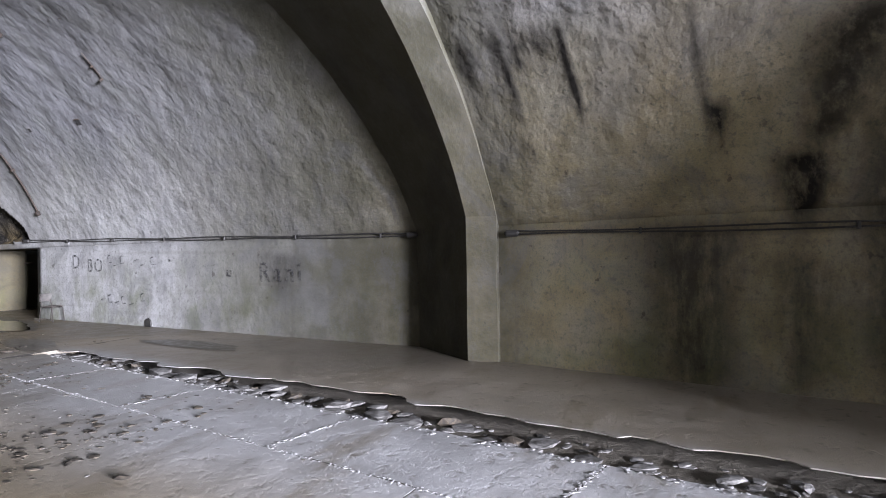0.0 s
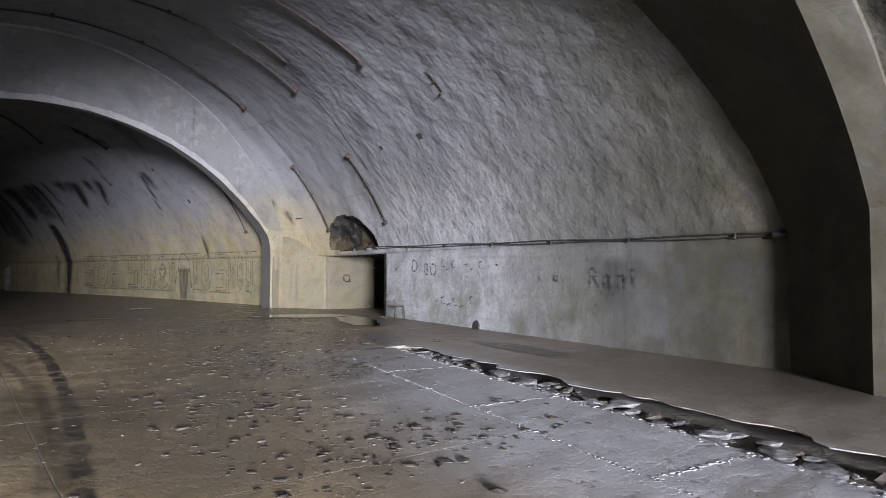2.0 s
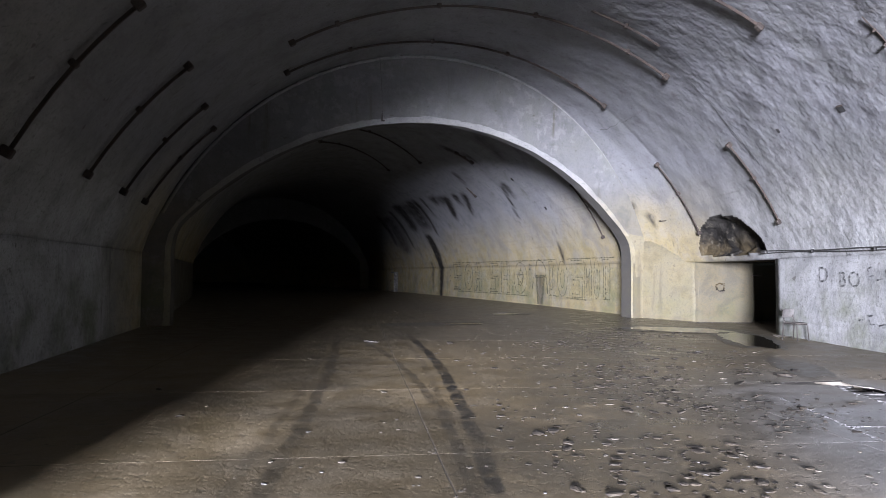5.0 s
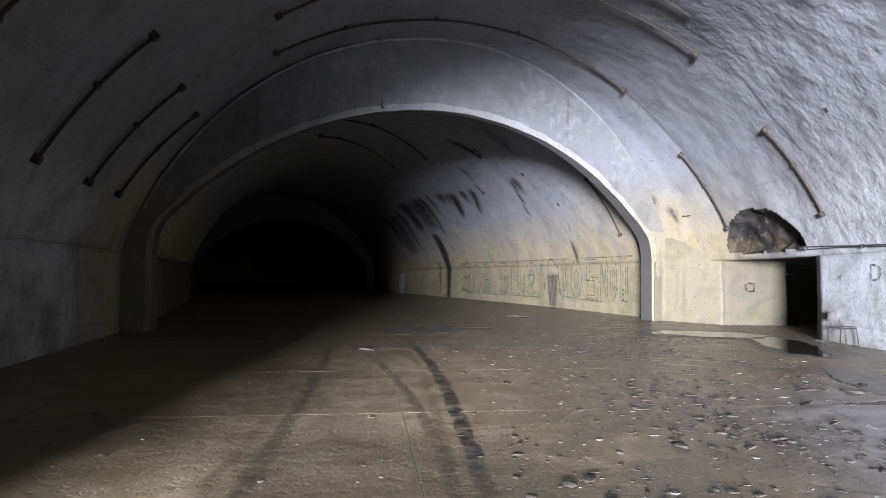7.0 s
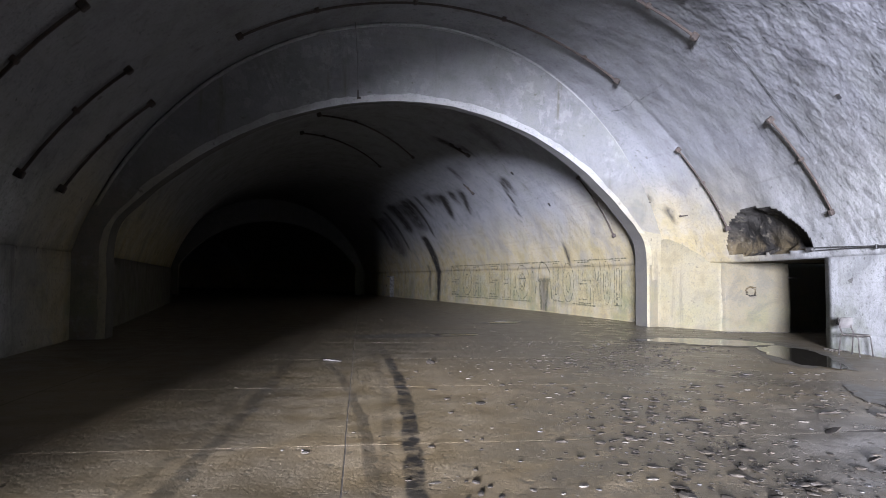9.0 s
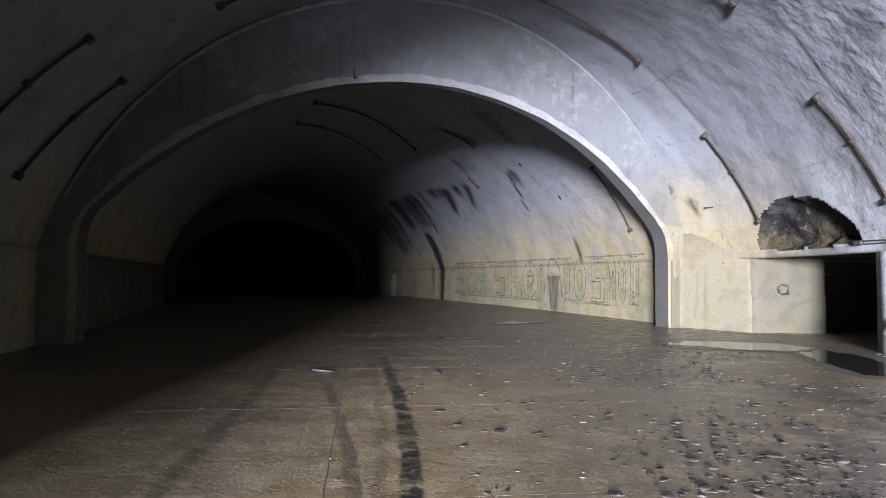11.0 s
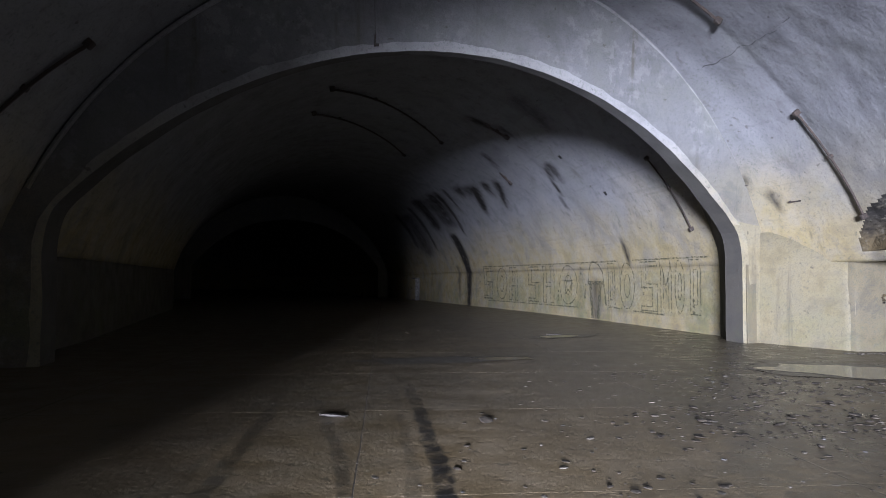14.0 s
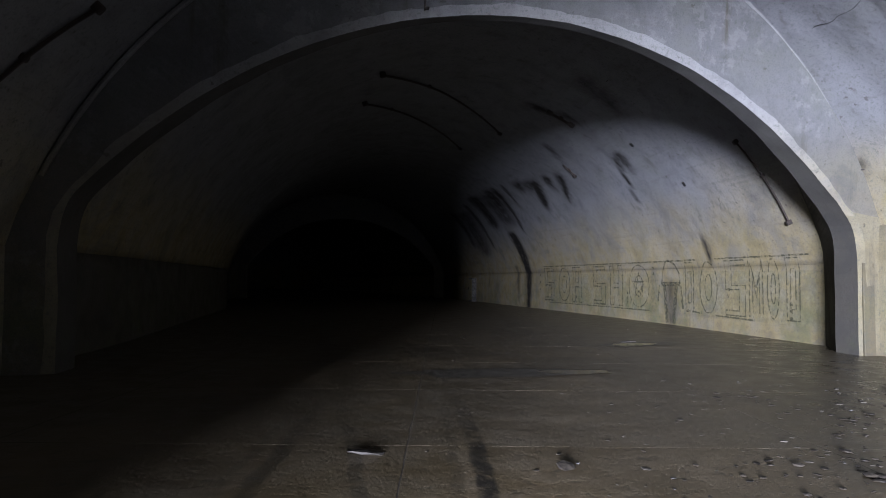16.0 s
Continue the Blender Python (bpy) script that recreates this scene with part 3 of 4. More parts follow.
for x0, x1 in zip(XJ, XJ[1:]):
    for y0, y1 in zip(YJ, YJ[1:]):
        poly = [turned(x0, y0), turned(x1, y0), turned(x1, y1), turned(x0, y1)]
        ymid = sum(p[1] for p in poly) / 4
        lx = lerp_table(X_LEFT, ymid)
        rx = 15.5 if -9 < ymid < 1.5 else 9.5
        if max(p[0] for p in poly) < lx - 1.5 or min(p[0] for p in poly) > rx or ymid < -48:
            continue
        pieces = [poly]
        if any(p[1] < GUTTER_END and p[0] > n_line(p[1]) - 1.15 for p in poly):
            pieces = [clip_y(poly, GUTTER_END, 1), clip_line(clip_y(poly, GUTTER_END, -1), -1.15, -1)]
        for piece in pieces:
            if len(piece) > 2:
                slab(piece, 0.0)
# a row of slabs between the main floor and the gutter, and the concrete walk beyond it
ys_strip = [GUTTER_END - 2.45 * i for i in range(0, 12)]
for yb, ya in zip(ys_strip, ys_strip[1:]):
    slab([(n_line(ya) - 1.15, ya), (n_line(ya) - 0.0, ya - 0.3), (n_line(yb) - 0.0, yb - 0.3), (n_line(yb) - 1.15, yb)], 0.0, amp=0.035)
for i, (yb, ya) in enumerate(zip([GUTTER_END - 6 * i for i in range(0, 5)], [GUTTER_END - 6 * i for i in range(1, 6)])):
    wa, wb = n_line(ya) + 0.95, n_line(yb) + (0.95 if i else 0.5)
    slab([(wa, ya), (max(lerp_table(X_RIGHT_2 if ya > -21 else X_RIGHT_1, ya) + 0.3, wa + 1), ya), (max(lerp_table(X_RIGHT_2 if yb > -21 else X_RIGHT_1, yb) + 0.3, wb + 1), yb), (wb, yb)], 0.004, low=-0.008, amp=0.2, gap=0.003)


# ---- things ----
def empty(name, loc=(0, 0, 0)):
    ob = new(name)
    ob.location = loc
    return ob


def rock_bm(bm, c, r, rng, flat=0.6):
    """Adds one irregular chunk to bm."""
    m = Matrix.Translation(c) @ Euler((rng.uniform(-0.4, 0.4), rng.uniform(-0.4, 0.4), rng.uniform(0, 6.3))).to_matrix().to_4x4() @ Matrix.Diagonal((r * rng.uniform(0.7, 1.4), r * rng.uniform(0.6, 1.1), r * flat * rng.uniform(0.7, 1.2), 1))
    res = bmesh.ops.create_icosphere(bm, subdivisions=1, radius=1.0, matrix=Matrix.Identity(4))
    for v in res["verts"]:
        v.co = m @ (v.co * rng.uniform(0.72, 1.12))


ROCK_V = [(0.0, 0.0, -1.0), (0.9, 0.1, -0.3), (0.25, 0.9, -0.35), (-0.75, 0.5, -0.25), (-0.7, -0.55, -0.4), (0.3, -0.9, -0.3),
          (0.6, 0.6, 0.5), (-0.35, 0.8, 0.55), (-0.9, 0.0, 0.45), (-0.2, -0.8, 0.6), (0.7, -0.4, 0.5), (0.05, 0.1, 0.9)]
ROCK_F = [(0, 2, 1), (0, 3, 2), (0, 4, 3), (0, 5, 4), (0, 1, 5), (1, 2, 6), (2, 7, 6), (2, 3, 7), (3, 8, 7), (3, 4, 8), (4, 9, 8), (4, 5, 9), (5, 10, 9), (5, 1, 10),
          (1, 6, 10), (6, 7, 11), (7, 8, 11), (8, 9, 11), (9, 10, 11), (10, 6, 11)]


def scatter(name, spots, material, label, seed, z=0.0):
    """Many small chunks in one mesh: spots of x, y, radius."""
    rng = random.Random(seed)
    v, f = [], []
    for x, y, r in spots:
        o = len(v)
        a, sx, sy, sz = rng.uniform(0, 6.3), rng.uniform(0.7, 1.4), rng.uniform(0.5, 1.0), rng.uniform(0.15, 0.36)
        ca, sa = math.cos(a), math.sin(a)
        for px, py, pz in ROCK_V:
            k = rng.uniform(0.75, 1.2)
            qx, qy = px * r * sx * k, py * r * sy * k
            v.append((x + qx * ca - qy * sa, y + qx * sa + qy * ca, z + r * sz * (0.55 + pz * k * 0.8)))
        f += [tuple(o + i for i in t) for t in ROCK_F]
    ob = mesh_ob(name, v, f, material)
    return tagged(ob, label, "rubble", kind="stuff")


rng = random.Random(5)
spots = []
while len(spots) < 2600:
    # densest in a wide band from the passage towards the middle of the floor
    y = rng.uniform(-19.5, -4.0)
    mid = -0.6 + 0.52 * (y + 13)
    x = rng.gauss(mid, 1.6)
    if x > lerp_table(X_RIGHT_2, y) - 0.6 or (y < GUTTER_END and x > n_line(y) - 0.2) or x < -4.0:
        continue
    if math.hypot(x - 4.8, (y + 9.2) * 0.45) < 1.1 or math.hypot(x - 5.5, (y + 5.1) * 0.4) < 1.0:
        continue
    if noise.noise(Vector((x * 0.55, y * 0.55, 7))) + rng.uniform(-0.3, 0.3) < 0.0:
        continue
    spots.append((x, y, min(0.075, rng.expovariate(1 / 0.014) + 0.012)))
scatter("grit_scatter", spots, LITTER, "brown clods and dead leaves strewn on the floor", 11)
spots = [(rng.uniform(-9, 6), rng.uniform(-24, 30), min(0.035, rng.expovariate(1 / 0.006) + 0.006)) for _ in range(900)]
spots = [p for p in spots if not (p[1] < GUTTER_END and p[0] > n_line(p[1]) - 0.1)]
scatter("grit_fine", spots, DIRT, "dark crumbs of dirt scattered over the floor", 12)

spots = [(rng.gauss(-0.2 + 0.5 * (q + 13), 2.2), q, rng.uniform(0.008, 0.026)) for q in [rng.uniform(-20, -3) for _ in range(260)]]
spots = [p for p in spots if p[0] < lerp_table(X_RIGHT_2, p[1]) - 1.0 and not (p[1] < GUTTER_END and p[0] > n_line(p[1]) - 0.2)]
scatter("pale_crumbs", spots, CHIP, "pale crumbs of concrete strewn on the muddy floor", 18)

# pits and dark spalls in the concrete are crumbs of damp dirt lying flat
spots = []
for _ in range(500):
    y = rng.uniform(-19, -3)
    spots.append((rng.gauss(0.2 + 0.36 * (y + 12), 2.3), y, rng.uniform(0.015, 0.045)))
spots = [p for p in spots if p[0] < lerp_table(X_RIGHT_2, p[1]) - 2.6 and not (p[1] < GUTTER_END and p[0] > n_line(p[1]) - 0.2)]
scatter("dirt_clods", spots, DIRT, "damp dark clods of dirt on the slab floor", 13, -0.006)

# litter washed up along the foot of the wall by the passage
spots = []
for _ in range(160):
    f = rng.random()
    spots.append((7.35 + 2.6 * f, -2.42 - 0.42 * f - abs(rng.gauss(0, 0.13)), rng.uniform(0.015, 0.06)))
for _ in range(70):
    spots.append((7.05 - abs(rng.gauss(0, 0.16)), -6.9 - abs(rng.gauss(0, 0.3)), rng.uniform(0.015, 0.06)))
scatter("wall_foot_litter", spots, DIRT, "dark damp litter along the foot of the wall", 16)

# pale crumbs along the joints next to the gutter
spots = []
for _ in range(1000):
    y = rng.uniform(-25, GUTTER_END - 1)
    spots.append((n_line(y) - 1.15 + rng.gauss(0, 0.016), y, rng.uniform(0.004, 0.016)))
for yb in ys_strip[1:6]:
    for _ in range(90):
        f = rng.random()
        spots.append((n_line(yb) - 1.15 + 1.15 * f, yb - 0.3 * f + rng.gauss(0, 0.02), rng.uniform(0.006, 0.022)))
for _ in range(300):
    y = rng.uniform(-25, GUTTER_END - 0.3)
    spots.append((n_line(y) - 0.03 + rng.gauss(0, 0.035), y - 0.3, rng.uniform(0.008, 0.03)))
scatter("joint_crumbs", spots, MORTAR, "pale mortar crumbs along the slab joints", 15)

# crumbled dirt along the joint that runs up the middle of the floor
spots = []
for _ in range(420):
    x, y = turned(-4.06 + rng.gauss(0, 0.022), rng.uniform(-19, -3))
    spots.append((x, y, rng.uniform(0.006, 0.026)))
scatter("joint_dirt_crumbs", spots, DIRT, "damp dark crumbs along the middle joint of the floor", 17, -0.008)

# the broken gutter: rubble lying in the channel
spots = []
for _ in range(520):
    y = rng.uniform(-26, GUTTER_END + 0.3)
    spots.append((n_line(y) + rng.uniform(0.02, 0.95), y, min(0.24, 0.03 + rng.expovariate(1 / 0.045))))
scatter("gutter_rubble", spots, CHIP, "broken pale concrete rubble filling the floor gutter", 14, -0.13)


def chunk(loc, r, flat, seed, label, material):
    bm = bmesh.new()
    rock_bm(bm, Vector((0, 0, r * flat * 0.7)), r, random.Random(seed), flat)
    me = bpy.data.meshes.new("stone")
    bm.to_mesh(me)
    bm.free()
    me.materials.append(material)
    ob = new("stone", me)
    ob.location = loc
    return tagged(ob, label, "stone", "loose stones on the floor")


for i, (x, y, r) in enumerate([(-1.38, 4.2, 0.09), (-0.3, 5.0, 0.07), (-2.25, -7.55, 0.12), (-1.1, -10.8, 0.08), (-2.0, -9.2, 0.06), (-0.4, -7.5, 0.07), (0.9, -8.3, 0.09),
                               (2.2, -10.0, 0.10), (1.2, -12.6, 0.14), (0.5, -13.3, 0.12), (1.7, -12.9, 0.18), (2.3, -12.4, 0.12), (0.0, -14.2, 0.09), (-1.5, -14.8, 0.07),
                               (-2.3, -13.1, 0.06), (-6.9, -13.9, 0.05), (-7.4, -12.2, 0.05), (-2.6, -16.8, 0.07), (-3.1, -18.6, 0.08), (-2.8, -20.1, 0.10)]):
    chunk((x, y, -0.004), r, 0.20, 40 + i, "small broken piece of dirty concrete on the floor", LITTER)

# broken lumps standing along the far lip of the gutter
for i in range(14):
    y = GUTTER_END - 0.2 - i * 0.75
    chunk((n_line(y) + rng.uniform(0.55, 0.85), y, -0.15), rng.uniform(0.08, 0.15), 0.4, 80 + i, "jagged concrete lump broken from the gutter edge", LITTER)


# puddles
def mat_water():
    k = Mat("standing_water")
    return k.done((0.035, 0.032, 0.026), 0.04, k.bump(k.noise(3, 2), 0.03, 0.01), spec=0.5)


WATER = mat_water()


def mat_wet():
    k = Mat("wet_dark_concrete")
    f = k.noise(6, 6, 0.65)
    return k.done(k.mix(k.ramp(f, 0.3, 0.7), (0.045, 0.04, 0.03), (0.11, 0.10, 0.08)), k.ramp(f, 0.35, 0.65, 0.3, 0.55), k.bump(f, 0.2, 0.01), spec=0.5)


WETCONC = mat_wet()


def puddle(cx, cy, rx, ry, turn, z, material, label, seed, lobes=0.35):
    n = 56
    v = [(cx, cy, z)]
    ct, st = math.cos(turn), math.sin(turn)
    for i in range(n):
        a = 2 * math.pi * i / n
        w = 1 + lobes * (noise.noise(Vector((math.cos(a) * 1.6, math.sin(a) * 1.6, seed))) + 0.5 * noise.noise(Vector((math.cos(a) * 5, math.sin(a) * 5, seed + 4))))
        x, y = rx * w * math.cos(a), ry * w * math.sin(a)
        v.append((cx + x * ct - y * st, cy + x * st + y * ct, z))
    f = [(0, 1 + i, 1 + (i + 1) % n) for i in range(n)]
    ob = mesh_ob("puddle", v, f, material)
    return tagged(ob, label, "puddle", "puddles")


puddle(5.3, -4.9, 1.9, 1.2, 2.55, 0.012, WETCONC, "damp dark rim of concrete round a puddle", 1.0)
puddle(5.2, -5.0, 1.45, 0.8, 2.55, 0.018, WATER, "shallow pale-reflecting puddle before the side passage", 2.0)
puddle(5.3, -7.7, 0.8, 2.2, -0.5, 0.010, WETCONC, "damp dark rim of concrete beside the wall", 3.5)
puddle(5.3, -7.7, 0.55, 1.8, -0.5, 0.018, WATER, "long still puddle reflecting the wall and the dark passage", 3.0)
puddle(2.7, 2.4, 1.1, 0.5, 0.3, 0.012, WETCONC, "damp dark hollow in the floor", 4.0)
puddle(2.6, 2.3, 0.65, 0.28, 0.3, 0.018, WATER, "small shallow puddle in a floor hollow", 5.0)
puddle(-1.7, -2.2, 1.8, 0.45, 0.0, 0.012, WETCONC, "dark damp stain on the slab floor", 6.0)
puddle(-0.4, -2.2, 0.6, 0.25, 0.0, 0.018, WATER, "small puddle on the damp floor", 7.0)
puddle(3.35, -15.4, 0.38, 1.3, -0.28, 0.018, WETCONC, "dark wet patch on the concrete walk", 8.0)
puddle(2.6, -12.2, 0.35, 1.2, -0.5, 0.012, WETCONC, "dark wet patch by the broken gutter", 9.0)


# steel bars on the vault
def vault_z(x, y, table, z0):
    z0 = lerp_table(z0, y) if isinstance(z0, list) else z0
    xr, xl = lerp_table(table, y), lerp_table(X_LEFT, y)
    h, c = (xr - xl) / 2, (xr + xl) / 2
    r = math.hypot(h, SPRING - z0)
    return z0 + math.sqrt(max(0.01, r * r - (x - c) ** 2)), Vector((-(x - c), 0, -math.sqrt(max(0.01, r * r - (x - c) ** 2)))).normalized()


def wall_x(y, z, table, z0=-0.9):
    if z <= SPRING:
        return lerp_table(table, y)
    xr, xl = lerp_table(table, y), lerp_table(X_LEFT, y)
    h, c = (xr - xl) / 2, (xr + xl) / 2
    r = math.hypot(h, SPRING - z0)
    return c + math.sqrt(r * r - (z - z0) ** 2)


def sweep(pts, ins, w, h, wob=0.0):
    """A flat bar through pts; ins are the inward directions."""
    bm = bmesh.new()
    rings = []
    for i, p in enumerate(pts):
        t = (pts[min(i + 1, len(pts) - 1)] - pts[max(i - 1, 0)]).normalized()
        n = ins[i]
        s = t.cross(n).normalized()
        p = p + s * (wob * math.sin(i * 0.9))
        rings.append([bm.verts.new(p + s * a * w / 2 + n * b * h) for a, b in ((-1, 0), (1, 0), (1, 1), (0.2, 1), (0.2, 0.35), (-1, 0.35))])
    for r, q in zip(rings, rings[1:]):
        for j in range(6):
            bm.faces.new((r[j], r[(j + 1) % 6], q[(j + 1) % 6], q[j]))
    bm.faces.new(rings[0][::-1])
    bm.faces.new(rings[-1])
    return bm


def lump(size, m, cut=0.18):
    """A small bevelled block."""
    bm = bmesh.new()
    bmesh.ops.create_cube(bm, size=1.0, matrix=Matrix.Diagonal((*size, 1)))
    bmesh.ops.bevel(bm, geom=bm.edges[:], offset=min(size) * cut, segments=1, affect="EDGES")
    bmesh.ops.transform(bm, matrix=m, verts=bm.verts)
    return bm


def bar(a, b, table, z0, size=0.07, ends=(1, 1), label="rusty curved steel bar fixed to the vault", breaks=0):
    (xa, ya), (xb, yb) = a, b
    n = max(6, int(abs(xa - xb) * 3))
    pts, ins = [], []
    for i in range(n + 1):
        f = i / n
        x, y = xa + (xb - xa) * f, ya + (yb - ya) * f
        z, inn = vault_z(x, y, table, z0)
        pts.append(Vector((x, y, z)) + inn * 0.045)
        ins.append(inn)
    root = empty("ceiling_bar", pts[0])
    moved = [p - pts[0] for p in pts]
    part("rail", sweep(moved, ins, size, size * 0.8, 0.006), RUST, root)
    for k, i in enumerate((0, n)):
        if ends[k]:
            rot = ins[i].to_track_quat("Z", "Y").to_matrix().to_4x4()
            part("end_bracket", lump((size * 1.7, size * 2.2, 0.17), Matrix.Translation(moved[i] - ins[i] * 0.0) @ rot), RUST, root)
    for i in range(3, n - 2, 7):
        rot = ins[i].to_track_quat("Z", "Y").to_matrix().to_4x4()
        part("clip", lump((size * 1.5, size * 1.5, 0.12), Matrix.Translation(moved[i]) @ rot), RUST, root)
    tagged(root, label, "steel bar", "bars on the vault")


V2, V3 = (X_VAULT_2, Z_VAULT_2), (X_RIGHT_3, -0.5)
for a, b in [((7.47, -3.07), (6.04, -2.84)), ((6.57, -7.5), (5.32, -7.18))]:
    bar(a, b, *V2, 0.055)
for a, b in [((3.92, -3.17), (-5.9, -4.1)), ((3.41, -7.26), (-5.8, -6.4)), ((2.69, -11.31), (-5.7, -9.3))]:
    bar(a, b, *V2, 0.068, label="long rusty steel bar arching across the vault")
for a, b in [((-7.75, -3.7), (-9.2, -4.5)), ((-7.72, -5.9), (-9.24, -6.45)), ((-7.68, -8.75), (-9.28, -8.88)), ((-7.89, -11.88), (-9.47, -11.7))]:
    bar(a, b, *V2, 0.068, label="dark rusty steel bar on the shaded side of the vault")
bar((2.5, -8.35), (0.8, -8.3), *V2, 0.06, (0, 0), "short bent piece of rusty steel on the vault")
# a short thin bar drawn in place of a vault crack
bar((3.4, -13.24), (2.94, -13.22), *V2, 0.022, (1, 0), "thin bent steel rod on the vault")
bar((7.01, 2.52), (5.65, 2.7), *V3, 0.055)
bar((1.5, 13.3), (-3.6, 7.3), *V3, 0.085, label="long rusty steel bar arching across the inner vault")
bar((0.4, 17.5), (-4.2, 10.5), *V3, 0.085, label="long rusty steel bar arching across the inner vault")
bar((3.2, 8.9), (2.4, 8.9), *V3, 0.10, (1, 1), "short broken steel bar on the inner vault")
bar((4.5, 12.4), (4.0, 12.4), *V3, 0.08, (1, 0), "short broken steel bar on the inner vault")


# square sockets left open in the vault; a black plate paints their dark inside
def socket(x, y, table, z0, s):
    z, inn = vault_z(x, y, table, z0)
    root = empty("wall_socket", Vector((x, y, z)))
    rot = inn.to_track_quat("Z", "Y").to_matrix().to_4x4()
    part("box", lump((s, s, 0.03), rot), HOLE_BLACK, root)
    part("rim", lump((s * 1.1, s * 0.18, 0.05), rot @ Matrix.Translation((0, s * 0.6, 0))), RUST, root)
    tagged(root, "small rusty square socket set in the vault", "socket", "sockets in the vault")


for x, y in ((4.42, -11.4), (2.96, -18.27), (2.35, -13.4), (4.9, -9.3)):
    socket(x, y, *V2, 0.13 if x == 4.42 else 0.09)
for x, y in ((2.95, 4.7), (4.7, 7.2), (6.0, 6.2)):
    socket(x, y, *V3, 0.13)


# hairline cracks in the vault and short iron pegs left in it
def crack(ends, label, r=0.007):
    """ends: x, y of points on the vault; the crack wanders between them."""
    pts = []
    for (xa, ya), (xb, yb) in zip(ends, ends[1:]):
        n = max(3, int(math.hypot(xb - xa, yb - ya) / 0.12))
        for i in range(n):
            f = i / n
            x, y = xa + (xb - xa) * f, ya + (yb - ya) * f
            w = noise.noise_vector(Vector((x * 3, y * 3, 2))) * 0.06
            z, inn = vault_z(x + w.x, y + w.y, *V2)
            pts.append(Vector((x + w.x, y + w.y, z)) + inn * 0.012)
    bm = bmesh.new()
    rows = []
    for i, p in enumerate(pts):
        wide = r * (0.5 + 1.3 * abs(noise.noise(p * 4)))
        t = (pts[min(i + 1, len(pts) - 1)] - pts[max(i - 1, 0)]).normalized()
        side = t.cross(vault_z(p.x, p.y, *V2)[1]).normalized() * wide
        rows.append((bm.verts.new(p - side), bm.verts.new(p + side)))
    for a, b in zip(rows, rows[1:]):
        bm.faces.new((a[0], a[1], b[1], b[0]))
    me = bpy.data.meshes.new("vault_crack")
    bm.to_mesh(me)
    bm.free()
    me.materials.append(CABLE)
    structure(new("vault_crack", me), label, "crack")


crack([(4.4, -0.6), (4.62, -1.0), (4.66, -2.3), (4.55, -3.9), (4.37, -4.7)], "thin dark crack running along the limewashed vault")
crack([(3.58, -7.8), (4.47, -7.72), (4.94, -7.65), (5.8, -7.86)], "dark branching crack down the rough vault", 0.012)


def peg(x, y, turn):
    z, inn = vault_z(x, y, *V2)
    root = empty("iron_peg", Vector((x, y, z)))
    part("pin", lump((0.03, 0.34, 0.03), Matrix.Rotation(turn, 4, "Z") @ Matrix.Translation(inn * 0.04), 0.25), RUST, root)
    part("collar", lump((0.06, 0.05, 0.06), Matrix.Rotation(turn, 4, "Z") @ Matrix.Translation(inn * 0.03 + Vector((0, 0.12, 0))), 0.25), RUST, root)
    tagged(root, "short rusty iron peg sticking to the vault", "peg", "pegs in the vault")


peg(7.18, -1.4, 0.2)
peg(6.66, -0.3, 0.9)


# hook on the big arch
def hook(loc):
    root = empty("iron_hook", loc)
    part("shank", lump((0.03, 0.10, 0.22), Matrix.Identity(4)), RUST, root)
    part("eye", lump((0.09, 0.04, 0.05), Matrix.Translation((0.03, -0.04, -0.10))), RUST, root)
    part("wire", tube([Vector((0.0, -0.03, 0.08)), Vector((-0.02, -0.05, 0.8)), Vector((-0.10, -0.04, 1.9))], 0.008, 5), CABLE, root, "thin black wire")
    tagged(root, "small rusty iron hook hanging from the arch edge", "hook")


# cables clamped along the wall
def tube(pts, r, seg=6):
    bm = bmesh.new()
    rings = []
    for i, p in enumerate(pts):
        t = (pts[min(i + 1, len(pts) - 1)] - pts[max(i - 1, 0)]).normalized()
        s = t.cross(Vector((0, 0, 1))).normalized()
        u = s.cross(t)
        rings.append([bm.verts.new(p + (s * math.cos(a) + u * math.sin(a)) * r) for a in (2 * math.pi * j / seg for j in range(seg))])
    for q, w in zip(rings, rings[1:]):
        for j in range(seg):
            bm.faces.new((q[j], q[(j + 1) % seg], w[(j + 1) % seg], w[j]))
    bm.faces.new(rings[0][::-1])
    bm.faces.new(rings[-1])
    return bm


def cable_run(y0, y1, za, zb, table, label):
    root = empty("cable_run", (wall_x(y0, za, table), y0, za))
    base = root.location.copy()
    n = int(abs(y1 - y0) / 0.35)
    for k in (0, 1):
        pts = []
        for i in range(n + 1):
            f = i / n
            y, z = y0 + (y1 - y0) * f, za + (zb - za) * f
            z += 0.012 * math.sin(i * 0.55 + k * 2) - k * 0.045
            pts.append(Vector((wall_x(y, z, table) - 0.05, y, z)) - base)
        part("cable", tube(pts, 0.013), CABLE, root)
    for i in range(2, n, 6):
        f = i / n
        y, z = y0 + (y1 - y0) * f, za + (zb - za) * f
        part("clamp", lump((0.07, 0.035, 0.085), Matrix.Translation(Vector((wall_x(y, z, table) - 0.04, y, z - 0.027)) - base)), CABLE, root)
    for y, z in ((y0, za), (y1, zb)):
        part("sleeve", lump((0.10, 0.22, 0.10), Matrix.Translation(Vector((wall_x(y, z, table) - 0.07, y, z - 0.025)) - base), 0.3), CABLE, root)
    tagged(root, label, "cable")


hook((-3.05, -2.28, 6.27))
cable_run(-19.65, -6.3, 2.02, 2.27, X_VAULT_2, "two thin black cables clamped along the whitewashed wall")
